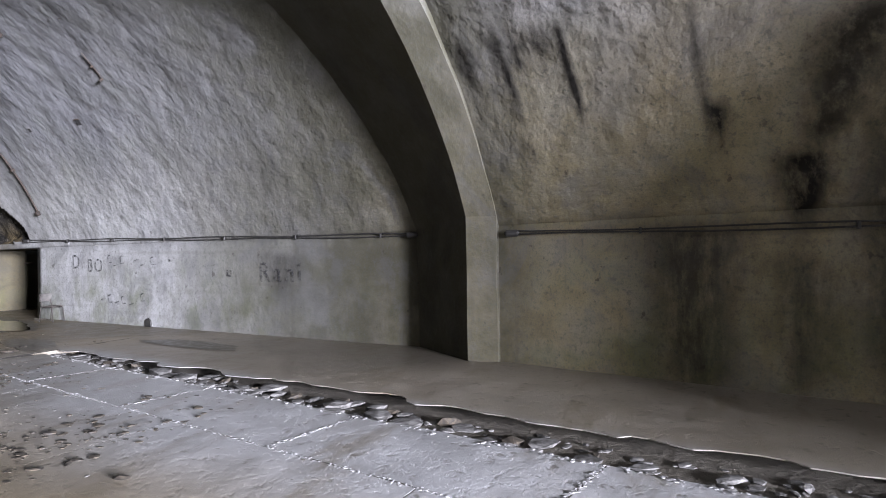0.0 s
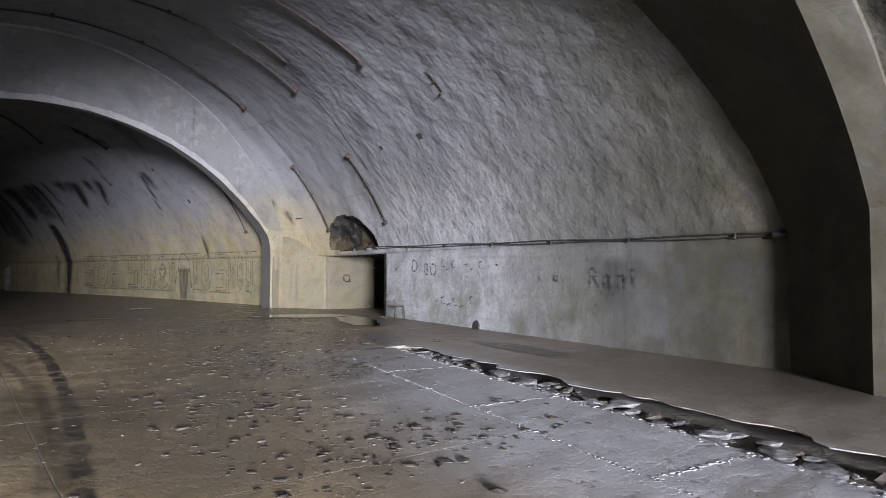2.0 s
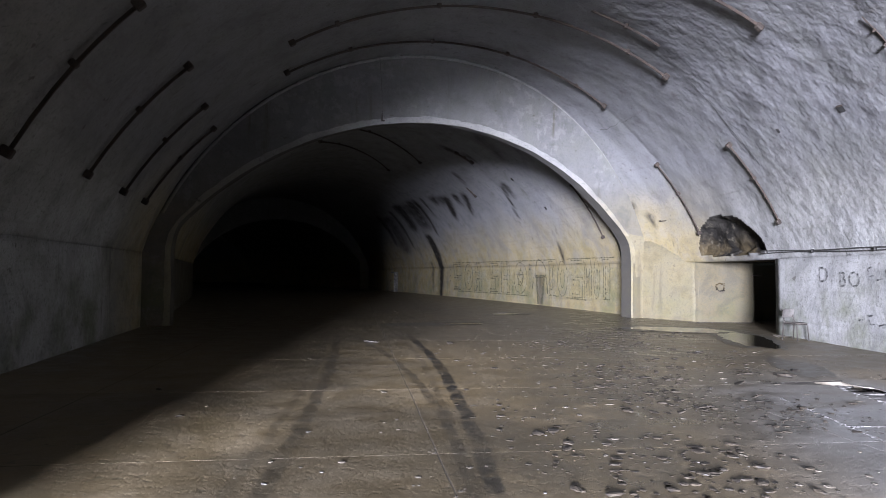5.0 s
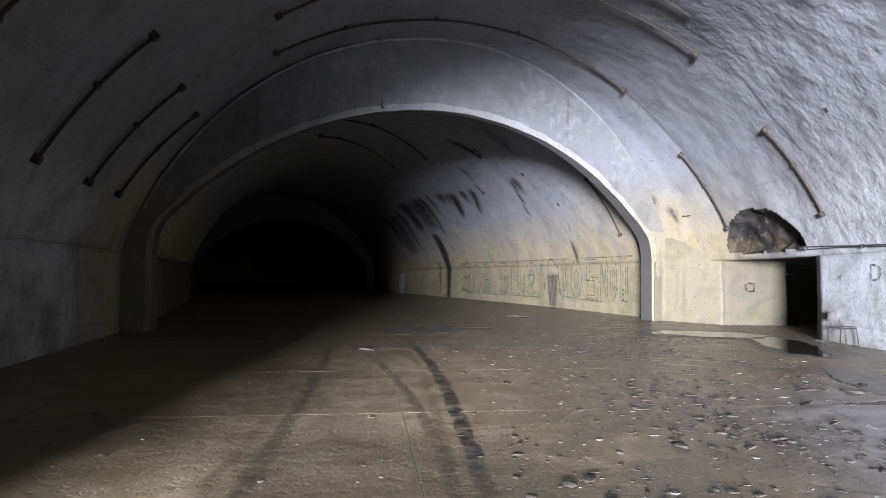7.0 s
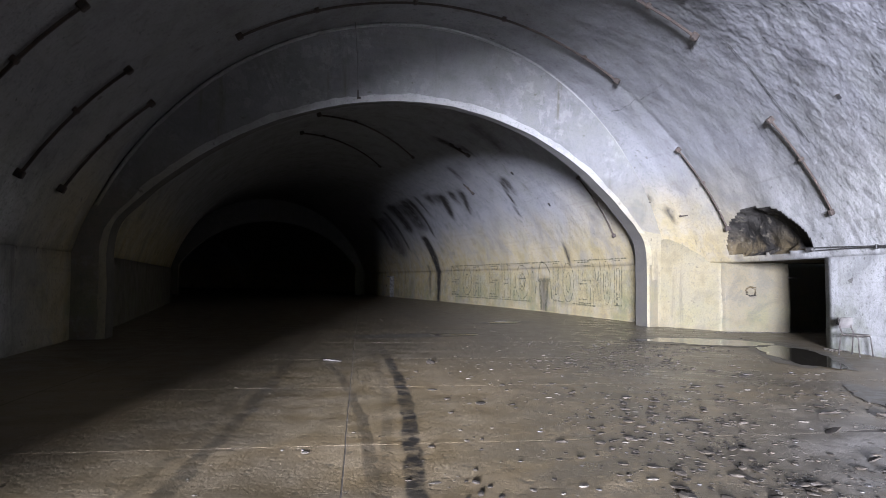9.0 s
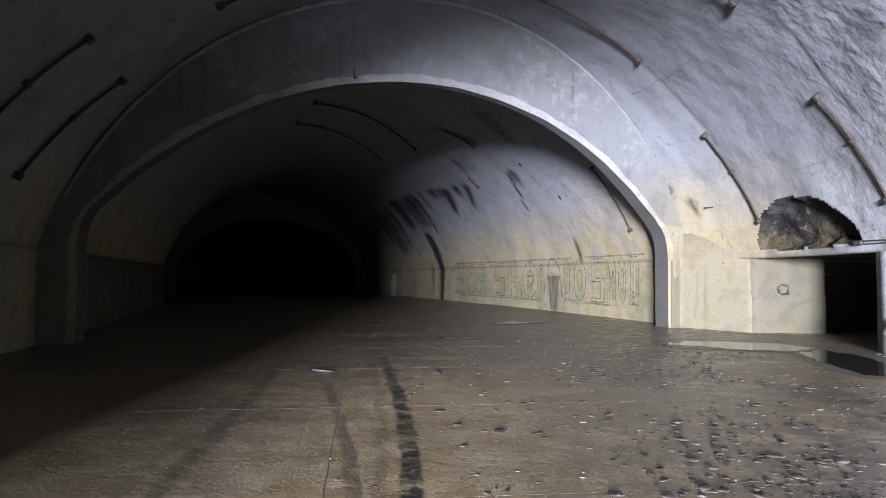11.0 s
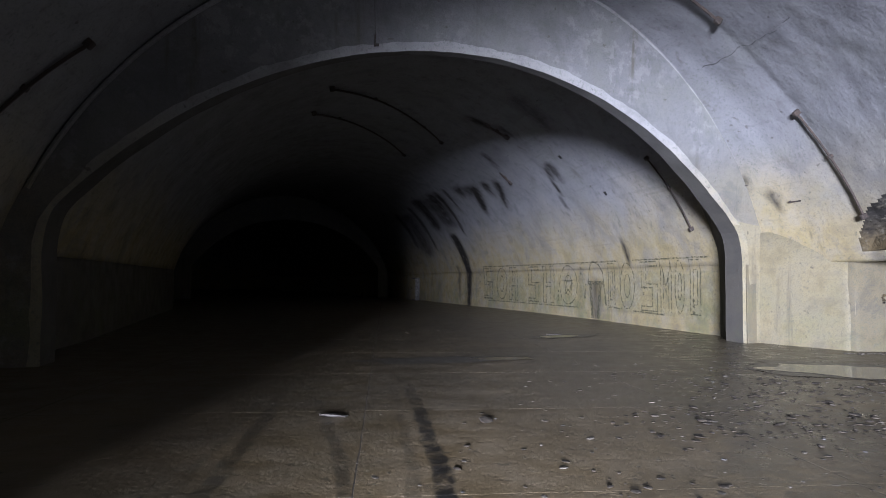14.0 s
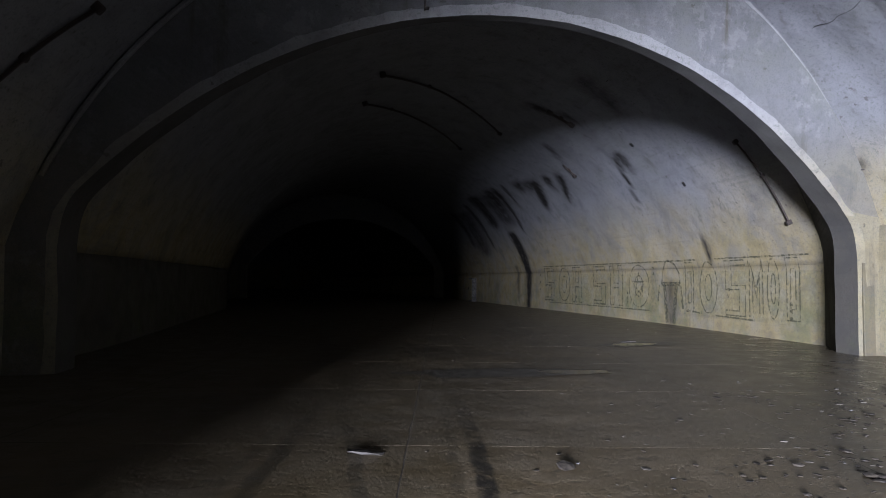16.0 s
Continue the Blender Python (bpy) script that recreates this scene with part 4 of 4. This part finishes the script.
cable_run(-26.5, -21.75, 1.87, 1.95, X_RIGHT_1, "two thin black cables clamped along the stained wall")


# cut-off cable hanging from the lintel of the passage
def mat_paint(name, colour, cover=0.75):
    k = Mat(name)
    f = k.noise(9, 6, 0.7)
    k.done(k.mix(k.ramp(f, 0.3, 0.7), colour, tuple(min(1, v * 1.5) for v in colour)), 0.85)
    tr = k.n("ShaderNodeBsdfTransparent")
    mx = k.n("ShaderNodeMixShader")
    k.put(mx.inputs[0], k.ramp(f, 0.38, 0.62, 0.0, cover))
    k.t.links.new(tr.outputs[0], mx.inputs[1])
    k.t.links.new(k.b.outputs[0], mx.inputs[2])
    k.t.links.new(mx.outputs[0], k.t.nodes["Material Output"].inputs[0])
    return k.m


GREENPAINT = mat_paint("faded_green_paint", (0.045, 0.045, 0.025), 0.85)
BLACKPAINT = mat_paint("faded_black_paint", (0.022, 0.022, 0.025), 0.9)


class Drawing:
    """Thin painted strokes on a wall, in its own plane: y along the tunnel, z up."""

    def __init__(self, table):
        self.table, self.v, self.f = table, [], []

    def stroke(self, pts, w):
        path = []
        for (ya, za), (yb, zb) in zip(pts, pts[1:]):
            n = max(1, int(math.hypot(yb - ya, zb - za) / 0.3))
            path += [(ya + (yb - ya) * i / n, za + (zb - za) * i / n) for i in range(n)]
        path.append(pts[-1])
        o = len(self.v)
        for i, (y, z) in enumerate(path):
            a, b = path[max(i - 1, 0)], path[min(i + 1, len(path) - 1)]
            d = math.hypot(b[0] - a[0], b[1] - a[1]) or 1
            ny, nz = -(b[1] - a[1]) / d * w / 2, (b[0] - a[0]) / d * w / 2
            for s in (-1, 1):
                self.v.append((wall_x(y, z + s * nz, self.table, -0.5) - 0.024, y + s * ny, z + s * nz))
        self.f += [(o + 2 * i, o + 2 * i + 1, o + 2 * i + 3, o + 2 * i + 2) for i in range(len(path) - 1)]

    def ring(self, y, z, ry, rz, w, n=18):
        self.stroke([(y + ry * math.cos(2 * math.pi * i / n), z + rz * math.sin(2 * math.pi * i / n)) for i in range(n + 1)], w)

    def made(self, name, material, label):
        ob = mesh_ob(name, self.v, self.f, material)
        return tagged(ob, label, "graffiti", kind="stuff")


def outlined(d, kind, y, z, w, h, pen):
    """One hollow block letter; its left edge is at y + w."""
    L, R, T, B, M = y + w, y, z + h, z, z + h / 2
    if kind == "O":
        d.ring((L + R) / 2, M, w / 2, h / 2, pen)
        d.ring((L + R) / 2, M, w / 5, h / 4, pen)
    elif kind == "S":
        d.stroke([(R, T), (L, T), (L, M - 0.05), (R + w * 0.3, M - 0.05), (R + w * 0.3, B + 0.15), (L, B + 0.15), (L, B), (R, B), (R, M + 0.08), (L - w * 0.3, M + 0.08), (L - w * 0.3, T - 0.15), (R, T - 0.15), (R, T)], pen)
    elif kind == "H":
        d.stroke([(L, B), (L, T), (L - w * 0.3, T), (L - w * 0.3, M + 0.1), (R + w * 0.3, M + 0.1), (R + w * 0.3, T), (R, T), (R, B), (R + w * 0.3, B), (R + w * 0.3, M - 0.1), (L - w * 0.3, M - 0.1), (L - w * 0.3, B), (L, B)], pen)
    elif kind == "A":
        d.stroke([(L, B), (L - w * 0.1, T), (R + w * 0.1, T), (R, B), (R + w * 0.3, B), (R + w * 0.3, M - 0.1), (L - w * 0.3, M - 0.1), (L - w * 0.3, B), (L, B)], pen)
        d.stroke([(L - w * 0.35, T - 0.2), (R + w * 0.35, T - 0.2), (R + w * 0.35, M + 0.1), (L - w * 0.35, M + 0.1), (L - w * 0.35, T - 0.2)], pen)
    elif kind == "M":
        d.stroke([(L, B), (L, T), ((L + R) / 2, M), (R, T), (R, B)], pen)
        d.stroke([(L - w * 0.25, B), (L - w * 0.25, T - 0.4), ((L + R) / 2, M - 0.3), (R + w * 0.25, T - 0.4), (R + w * 0.25, B)], pen)
    else:
        d.stroke([(L, B), (L, T), (R, T), (R, B), (L, B)], pen)
        d.stroke([(L - w * 0.3, B + 0.3), (L - w * 0.3, T - 0.3), (R + w * 0.3, T - 0.3), (R + w * 0.3, B + 0.3), (L - w * 0.3, B + 0.3)], pen)


# a row of hollow block letters, too worn to read
GREENWASH = mat_paint("thin_green_wash", (0.10, 0.115, 0.065), 0.22)
g = Drawing(X_RIGHT_3)
for ya, yb in ((2.1, 8.6), (10.3, 21.6)):
    g.stroke([(ya, 1.15), (yb, 1.2)], 1.5)
g.v = [(x + 0.008, y, z) for x, y, z in g.v]
g.made("wall_wash", GREENWASH, "thin worn band of green paint behind the letters")
g = Drawing(X_RIGHT_3)
for kind, y, w in (("D", 2.75, 0.5), ("O", 3.55, 0.5), ("M", 4.25, 0.6), ("S", 5.05, 1.0), ("O", 6.5, 1.0), ("D", 7.9, 0.5), ("O", 10.95, 1.6), ("H", 13.1, 1.1), ("S", 14.7, 1.2),
                   ("A", 17.1, 1.0), ("O", 18.4, 1.3), ("S", 20.3, 1.2)):
    outlined(g, kind, y, 0.55, w, 1.7, 0.036 + 0.002 * y)
# five-pointed star inside the widest ring
star = [(11.75 + 0.55 * math.sin(a), 1.4 + 0.55 * math.cos(a)) for a in (math.pi * 0.8 * i for i in range(6))]
g.stroke(star, 0.06)
# columns of small painted squares between the letters
for y, zs in ((3.15, (0.6, 0.8, 1.0)), (5.95, (1.15, 1.35)), (12.75, (0.7, 0.9, 1.1)), (17.75, (0.55, 0.8)), (22.2, (1.1, 1.5, 1.9)), (10.7, (1.9, 2.1))):
    for zz in zs:
        g.stroke([(y, zz), (y - 0.12, zz)], 0.10)
g.stroke([(2.3, 2.32), (6.5, 2.33)], 0.05)
g.stroke([(7.6, 2.33), (21.5, 2.36)], 0.06)
g.stroke([(4.7, 0.46), (6.6, 0.5)], 0.05)
g.stroke([(7.4, 0.52), (8.3, 0.6)], 0.05)
g.stroke([(10.9, 0.45), (21.0, 0.42)], 0.05)
g.made("wall_lettering", GREENPAINT, "faded green outlines of worn block letters on the wall")
# rounded pale-topped shape between the letters
g = Drawing(X_RIGHT_3)
g.stroke([(10.05, 1.5), (9.98, 1.9), (9.75, 2.25), (9.45, 2.36), (9.1, 2.22), (8.85, 1.9), (8.78, 1.5)], 0.08)
g.stroke([(10.05, 1.5), (8.78, 1.5)], 0.14)
g.stroke([(10.2, 1.45), (10.3, 0.85)], 0.14)
g.stroke([(8.75, 1.45), (8.6, 0.6)], 0.14)
g.stroke([(9.85, 1.45), (9.7, 0.06)], 0.24)
g.stroke([(9.05, 1.45), (9.25, 0.06)], 0.24)
g.made("wall_drawing", GREENPAINT, "worn green rounded shape drawn on the wall")


def wall_text(text, y, z, size, label):
    """Painted letters on the outer wall of the middle bay; they read towards the tunnel mouth."""
    d = bpy.data.curves.new("wall_text", "FONT")
    d.body, d.size, d.space_character = text, size, 1.25
    d.materials.append(BLACKPAINT)
    ob = new("wall_text", d)
    along = Vector((-0.235, -0.972, 0)).normalized()
    up = Vector((0, 0, 1))
    out = along.cross(up)
    m = Matrix((along, up, out)).transposed().to_4x4()
    m.translation = Vector((lerp_table(X_RIGHT_2, y) - 0.026, y, z))
    ob.matrix_world = m
    return tagged(ob, label, "graffiti")


wall_text("D", -8.5, 1.44, 0.55, "faded black hand-painted letter on the white wall")
wall_text("BO", -9.25, 1.35, 0.5, "faded black hand-painted letters on the white wall")
wall_text("Rani", -15.75, 1.13, 0.6, "black hand-painted word on the damp stained wall")
g = Drawing(X_RIGHT_2)
for y, z, w, t in ((-10.2, 1.75, 0.12, 0.03), (-10.45, 1.5, 0.2, 0.03), (-10.75, 1.72, 0.1, 0.04), (-11.3, 1.62, 0.25, 0.025), (-11.6, 1.5, 0.2, 0.03), (-12.0, 1.68, 0.15, 0.03),
                   (-9.9, 0.62, 0.2, 0.03), (-10.2, 0.72, 0.15, 0.04), (-10.5, 0.55, 0.2, 0.03), (-10.8, 0.7, 0.12, 0.03), (-11.1, 0.52, 0.25, 0.03), (-11.6, 0.78, 0.12, 0.03)):
    g.stroke([(y, z), (y - w, z + 0.04)], t)
    if w < 0.16:
        g.stroke([(y, z), (y - w * 0.3, z - 0.16), (y - w * 1.6, z - 0.15)], t * 0.7)
g.made("wall_scribble", BLACKPAINT, "faded black strokes of unreadable writing on the wall")
g = Drawing(X_RIGHT_2)
g.stroke([(-14.75, 1.32), (-14.9, 1.3)], 0.14)
g.stroke([(-12.7, 1.62), (-12.85, 1.6)], 0.05)
g.made("wall_scribble", BLACKPAINT, "short dark scrawl on the stained white wall")
g = Drawing(X_RIGHT_2)
g.stroke([(-7.0, 0.62), (-7.22, 0.60)], 0.12)
g.made("wall_scribble", BLACKPAINT, "small dark smudge on the wall by the passage")


# small tube-framed chair left by the passage
def bent(pts, r):
    """A round tube through the points, its corners eased."""
    path = [Vector(pts[0])]
    for a, b, c in zip(pts, pts[1:], pts[2:]):
        a, b, c = Vector(a), Vector(b), Vector(c)
        ra, rc = (a - b).normalized() * 0.045, (c - b).normalized() * 0.045
        path += [b + ra, b + (ra + rc) * 0.28, b + rc]
    path.append(Vector(pts[-1]))
    bm = bmesh.new()
    rings = []
    for i, p in enumerate(path):
        t = (path[min(i + 1, len(path) - 1)] - path[max(i - 1, 0)]).normalized()
        s = t.cross(Vector((0.31, 0.17, 0.93)) if abs(t.z) < 0.9 else Vector((1, 0, 0))).normalized()
        u = s.cross(t)
        rings.append([bm.verts.new(p + (s * math.cos(a) + u * math.sin(a)) * r) for a in (math.pi * j / 4 for j in range(8))])
    for q, w in zip(rings, rings[1:]):
        for j in range(8):
            bm.faces.new((q[j], q[(j + 1) % 8], w[(j + 1) % 8], w[j]))
    bm.faces.new(rings[0][::-1])
    bm.faces.new(rings[-1])
    bmesh.ops.recalc_face_normals(bm, faces=bm.faces)
    return bm


def board(w, d, t, m, bow):
    bm = bmesh.new()
    bmesh.ops.create_grid(bm, x_segments=8, y_segments=6, size=0.5)
    for v in bm.verts:
        v.co = Vector((v.co.x * w * (1 - 0.25 * max(0, abs(v.co.y) * 2 - 0.7)), v.co.y * d, bow * (v.co.x * 2) ** 2))
    bmesh.ops.solidify(bm, geom=bm.faces[:], thickness=t)
    bmesh.ops.transform(bm, matrix=m, verts=bm.verts)
    return bm


def chair(x, y, turn):
    root = empty("chair", (x, y, 0))
    for s in (-1, 1):
        part("side_frame", bent([(s * 0.19, 0.21, 0.0), (s * 0.18, 0.17, 0.41), (s * 0.18, -0.20, 0.40), (s * 0.19, -0.23, 0.0)], 0.0125), CHAIRTUBE, root, smooth=True)
        part("back_post", bent([(s * 0.17, 0.10, 0.39), (s * 0.165, 0.17, 0.48), (s * 0.16, 0.24, 0.76)], 0.0115), CHAIRTUBE, root, smooth=True)
        for yy in (0.21, -0.23):
            part("foot", lump((0.032, 0.032, 0.03), Matrix.Translation((s * 0.19, yy, 0.015)), 0.3), CABLE, root, "black rubber foot")
    part("cross_bar", bent([(-0.18, -0.18, 0.395), (0.18, -0.18, 0.395)], 0.011), CHAIRTUBE, root, smooth=True)
    part("cross_bar", bent([(-0.18, 0.15, 0.40), (0.18, 0.15, 0.40)], 0.011), CHAIRTUBE, root, smooth=True)
    part("seat", board(0.37, 0.38, 0.012, Matrix.Translation((0, -0.02, 0.425)), 0.012), CHAIRWOOD, root, "thin weathered plywood seat")
    part("backrest", board(0.37, 0.22, 0.012, Matrix.Translation((0, 0.20, 0.655)) @ Euler((radians(104), 0, 0)).to_matrix().to_4x4(), 0.02), CHAIRBACK, root, "pale curved backrest board")
    root.rotation_euler.z = turn
    tagged(root, "old tube-framed school chair with a pale backrest by the wall", "chair")


CHAIRTUBE = mat_simple("rusty_grey_tube", (0.014, 0.012, 0.011), (0.045, 0.038, 0.034), 30, (0.45, 0.8), 0.3, 0.002)
CHAIRWOOD = mat_simple("weathered_plywood", (0.05, 0.045, 0.04), (0.10, 0.09, 0.08), 14, (0.6, 0.85), 0.3, 0.002)
CHAIRBACK = mat_simple("bleached_backrest", (0.06, 0.056, 0.054), (0.105, 0.10, 0.095), 10, (0.6, 0.85), 0.2, 0.002)
chair(6.48, -8.02, 0.12)


# broken spot and iron stub on the cheek of the passage
def broken_spot(x, y, z):
    bm = bmesh.new()
    r2 = random.Random(31)
    for i in range(15):
        a = i * 0.42
        r = r2.uniform(0.11, 0.19)
        rock_bm(bm, Vector((math.cos(a) * r, 0.02, math.sin(a) * r * 0.95)), r2.uniform(0.035, 0.07), r2, 0.5)
    me = bpy.data.meshes.new("broken_spot")
    bm.to_mesh(me)
    bm.free()
    me.materials.append(RAWCONC)
    ob = new("wall_scar", me)
    ob.location = (x, y, z)
    ob.rotation_euler.z = -0.28
    tagged(ob, "round scar of dark broken concrete in the limewashed wall", "scar")


broken_spot(8.72, -2.44, 1.2)
stub = bpy.data.meshes.new("iron_stub")
bm = lump((0.36, 0.05, 0.055), Matrix.Translation((0, 0, 0)), 0.2)
bm.to_mesh(stub)
bm.free()
stub.materials.append(RUST)
ob = new("iron_stub", stub)
ob.location = (9.92, -2.70, 1.62)
ob.rotation_euler.z = -0.5
tagged(ob, "short rusty iron stub sticking out of the passage wall", "bracket")


# drain at the foot of the wall, with its round cover set beside the hole
def drain(y):
    x = lerp_table(X_RIGHT_2, y)
    root = empty("wall_drain", (x, y, 0))
    bm = bmesh.new()
    bmesh.ops.create_cone(bm, cap_ends=True, segments=28, radius1=0.30, radius2=0.27, depth=0.09)
    bmesh.ops.bevel(bm, geom=[e for e in bm.edges if e.is_boundary is False and len(e.link_faces) == 2 and e.calc_length() < 0.08], offset=0.012, segments=1, affect="EDGES")
    bmesh.ops.transform(bm, matrix=Matrix.Translation((0.02, -0.42, 0.26)) @ Euler((0, radians(-90), radians(-13))).to_matrix().to_4x4(), verts=bm.verts)
    part("cover", bm, RIBEDGE, root, "round pale concrete cover")
    # solid black disc painted for the shade inside the open pipe
    bm = bmesh.new()
    bmesh.ops.create_cone(bm, cap_ends=True, segments=20, radius1=0.16, radius2=0.13, depth=0.05)
    bmesh.ops.transform(bm, matrix=Matrix.Translation((-0.01, -0.03, 0.07)) @ Euler((0, radians(-90), radians(-13))).to_matrix().to_4x4(), verts=bm.verts)
    part("pipe_mouth", bm, CABLE, root, "black disc for the dark inside of the drain pipe")
    tagged(root, "open black drain hole with a pale round cover", "drain")


drain(-11.85)


# a flat piece of board lying on the slabs
def plank_piece(x, y, a):
    bm = bmesh.new()
    bmesh.ops.create_grid(bm, x_segments=7, y_segments=3, size=0.5)
    for v in bm.verts:
        w = noise.noise_vector(Vector((v.co.x * 4 + x, v.co.y * 4, y)))
        v.co = Vector((v.co.x * 0.45 + 0.05 * w.x, v.co.y * 0.17 * (1 - abs(v.co.x)) + 0.03 * w.y, 0.012 * w.z))
    bmesh.ops.solidify(bm, geom=bm.faces[:], thickness=0.015)
    me = bpy.data.meshes.new("board_scrap")
    bm.to_mesh(me)
    bm.free()
    me.materials.append(CHAIRWOOD)
    ob = new("board_scrap", me)
    ob.matrix_world = pose(x, y, 0.022, 0, 0, a)
    tagged(ob, "flat pale scrap of board on the concrete floor", "scrap")


plank_piece(2.75, 3.0, 20)
chunk((-3.92, -6.98, -0.004), 0.17, 0.14, 71, "flat brown scrap of broken board on the floor", CHAIRWOOD)


# low steel cabinet against the far wall
def cabinet(y, w, h):
    x = lerp_table(X_RIGHT_3, y)
    root = empty("wall_cabinet", (x - 0.16, y, 0))
    turn = Matrix.Rotation(radians(10), 4, "Z")
    part("body", lump((0.34, w, h), turn @ Matrix.Translation((0, 0, h / 2)), 0.06), CHIP, root)
    door = part("door", lump((0.03, w * 0.86, h * 0.88), turn @ Matrix.Translation((-0.18, 0, h / 2)), 0.2), PLASTER, root, "pale painted steel door")
    part("handle", lump((0.04, 0.05, 0.16), turn @ Matrix.Translation((-0.21, w * 0.34, h * 0.55)), 0.2), RUST, door)
    tagged(root, "pale steel cabinet standing against the far wall", "cabinet")


cabinet(34.3, 0.9, 1.75)


# raised fillet where the big arch meets the vault
pts = []
for i in range(60):
    f = 0.05 + 0.87 * i / 59
    x = 6.95 - 16.4 * (0.5 - 0.5 * math.cos(math.pi * f))
    y = -0.19 + 0.114 * (x - 6.68) - 0.9 * math.sin(math.pi * f) ** 2
    z, inn = vault_z(x, y, X_VAULT_2, Z_VAULT_2)
    pts.append(Vector((x, y, z)) + inn * 0.02)
bm = tube(pts, 0.05, 7)
me = bpy.data.meshes.new("trim")
bm.to_mesh(me)
bm.free()
me.materials.append(RIBEDGE)
structure(new("trim", me), "raised limewashed fillet round the big arch", "trim")

# brownish unpainted strip at the foot of the big arch, beside its dark soffit
strip = lump((0.30, 0.05, 2.3), Matrix.Translation((6.90, -0.135, 0.87)) @ Matrix.Rotation(math.atan(0.114), 4, "Z"), 0.25)
me = bpy.data.meshes.new("trim_strip")
strip.to_mesh(me)
strip.free()
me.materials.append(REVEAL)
structure(new("trim_strip", me), "bare brown strip of render at the foot of the big arch", "trim")
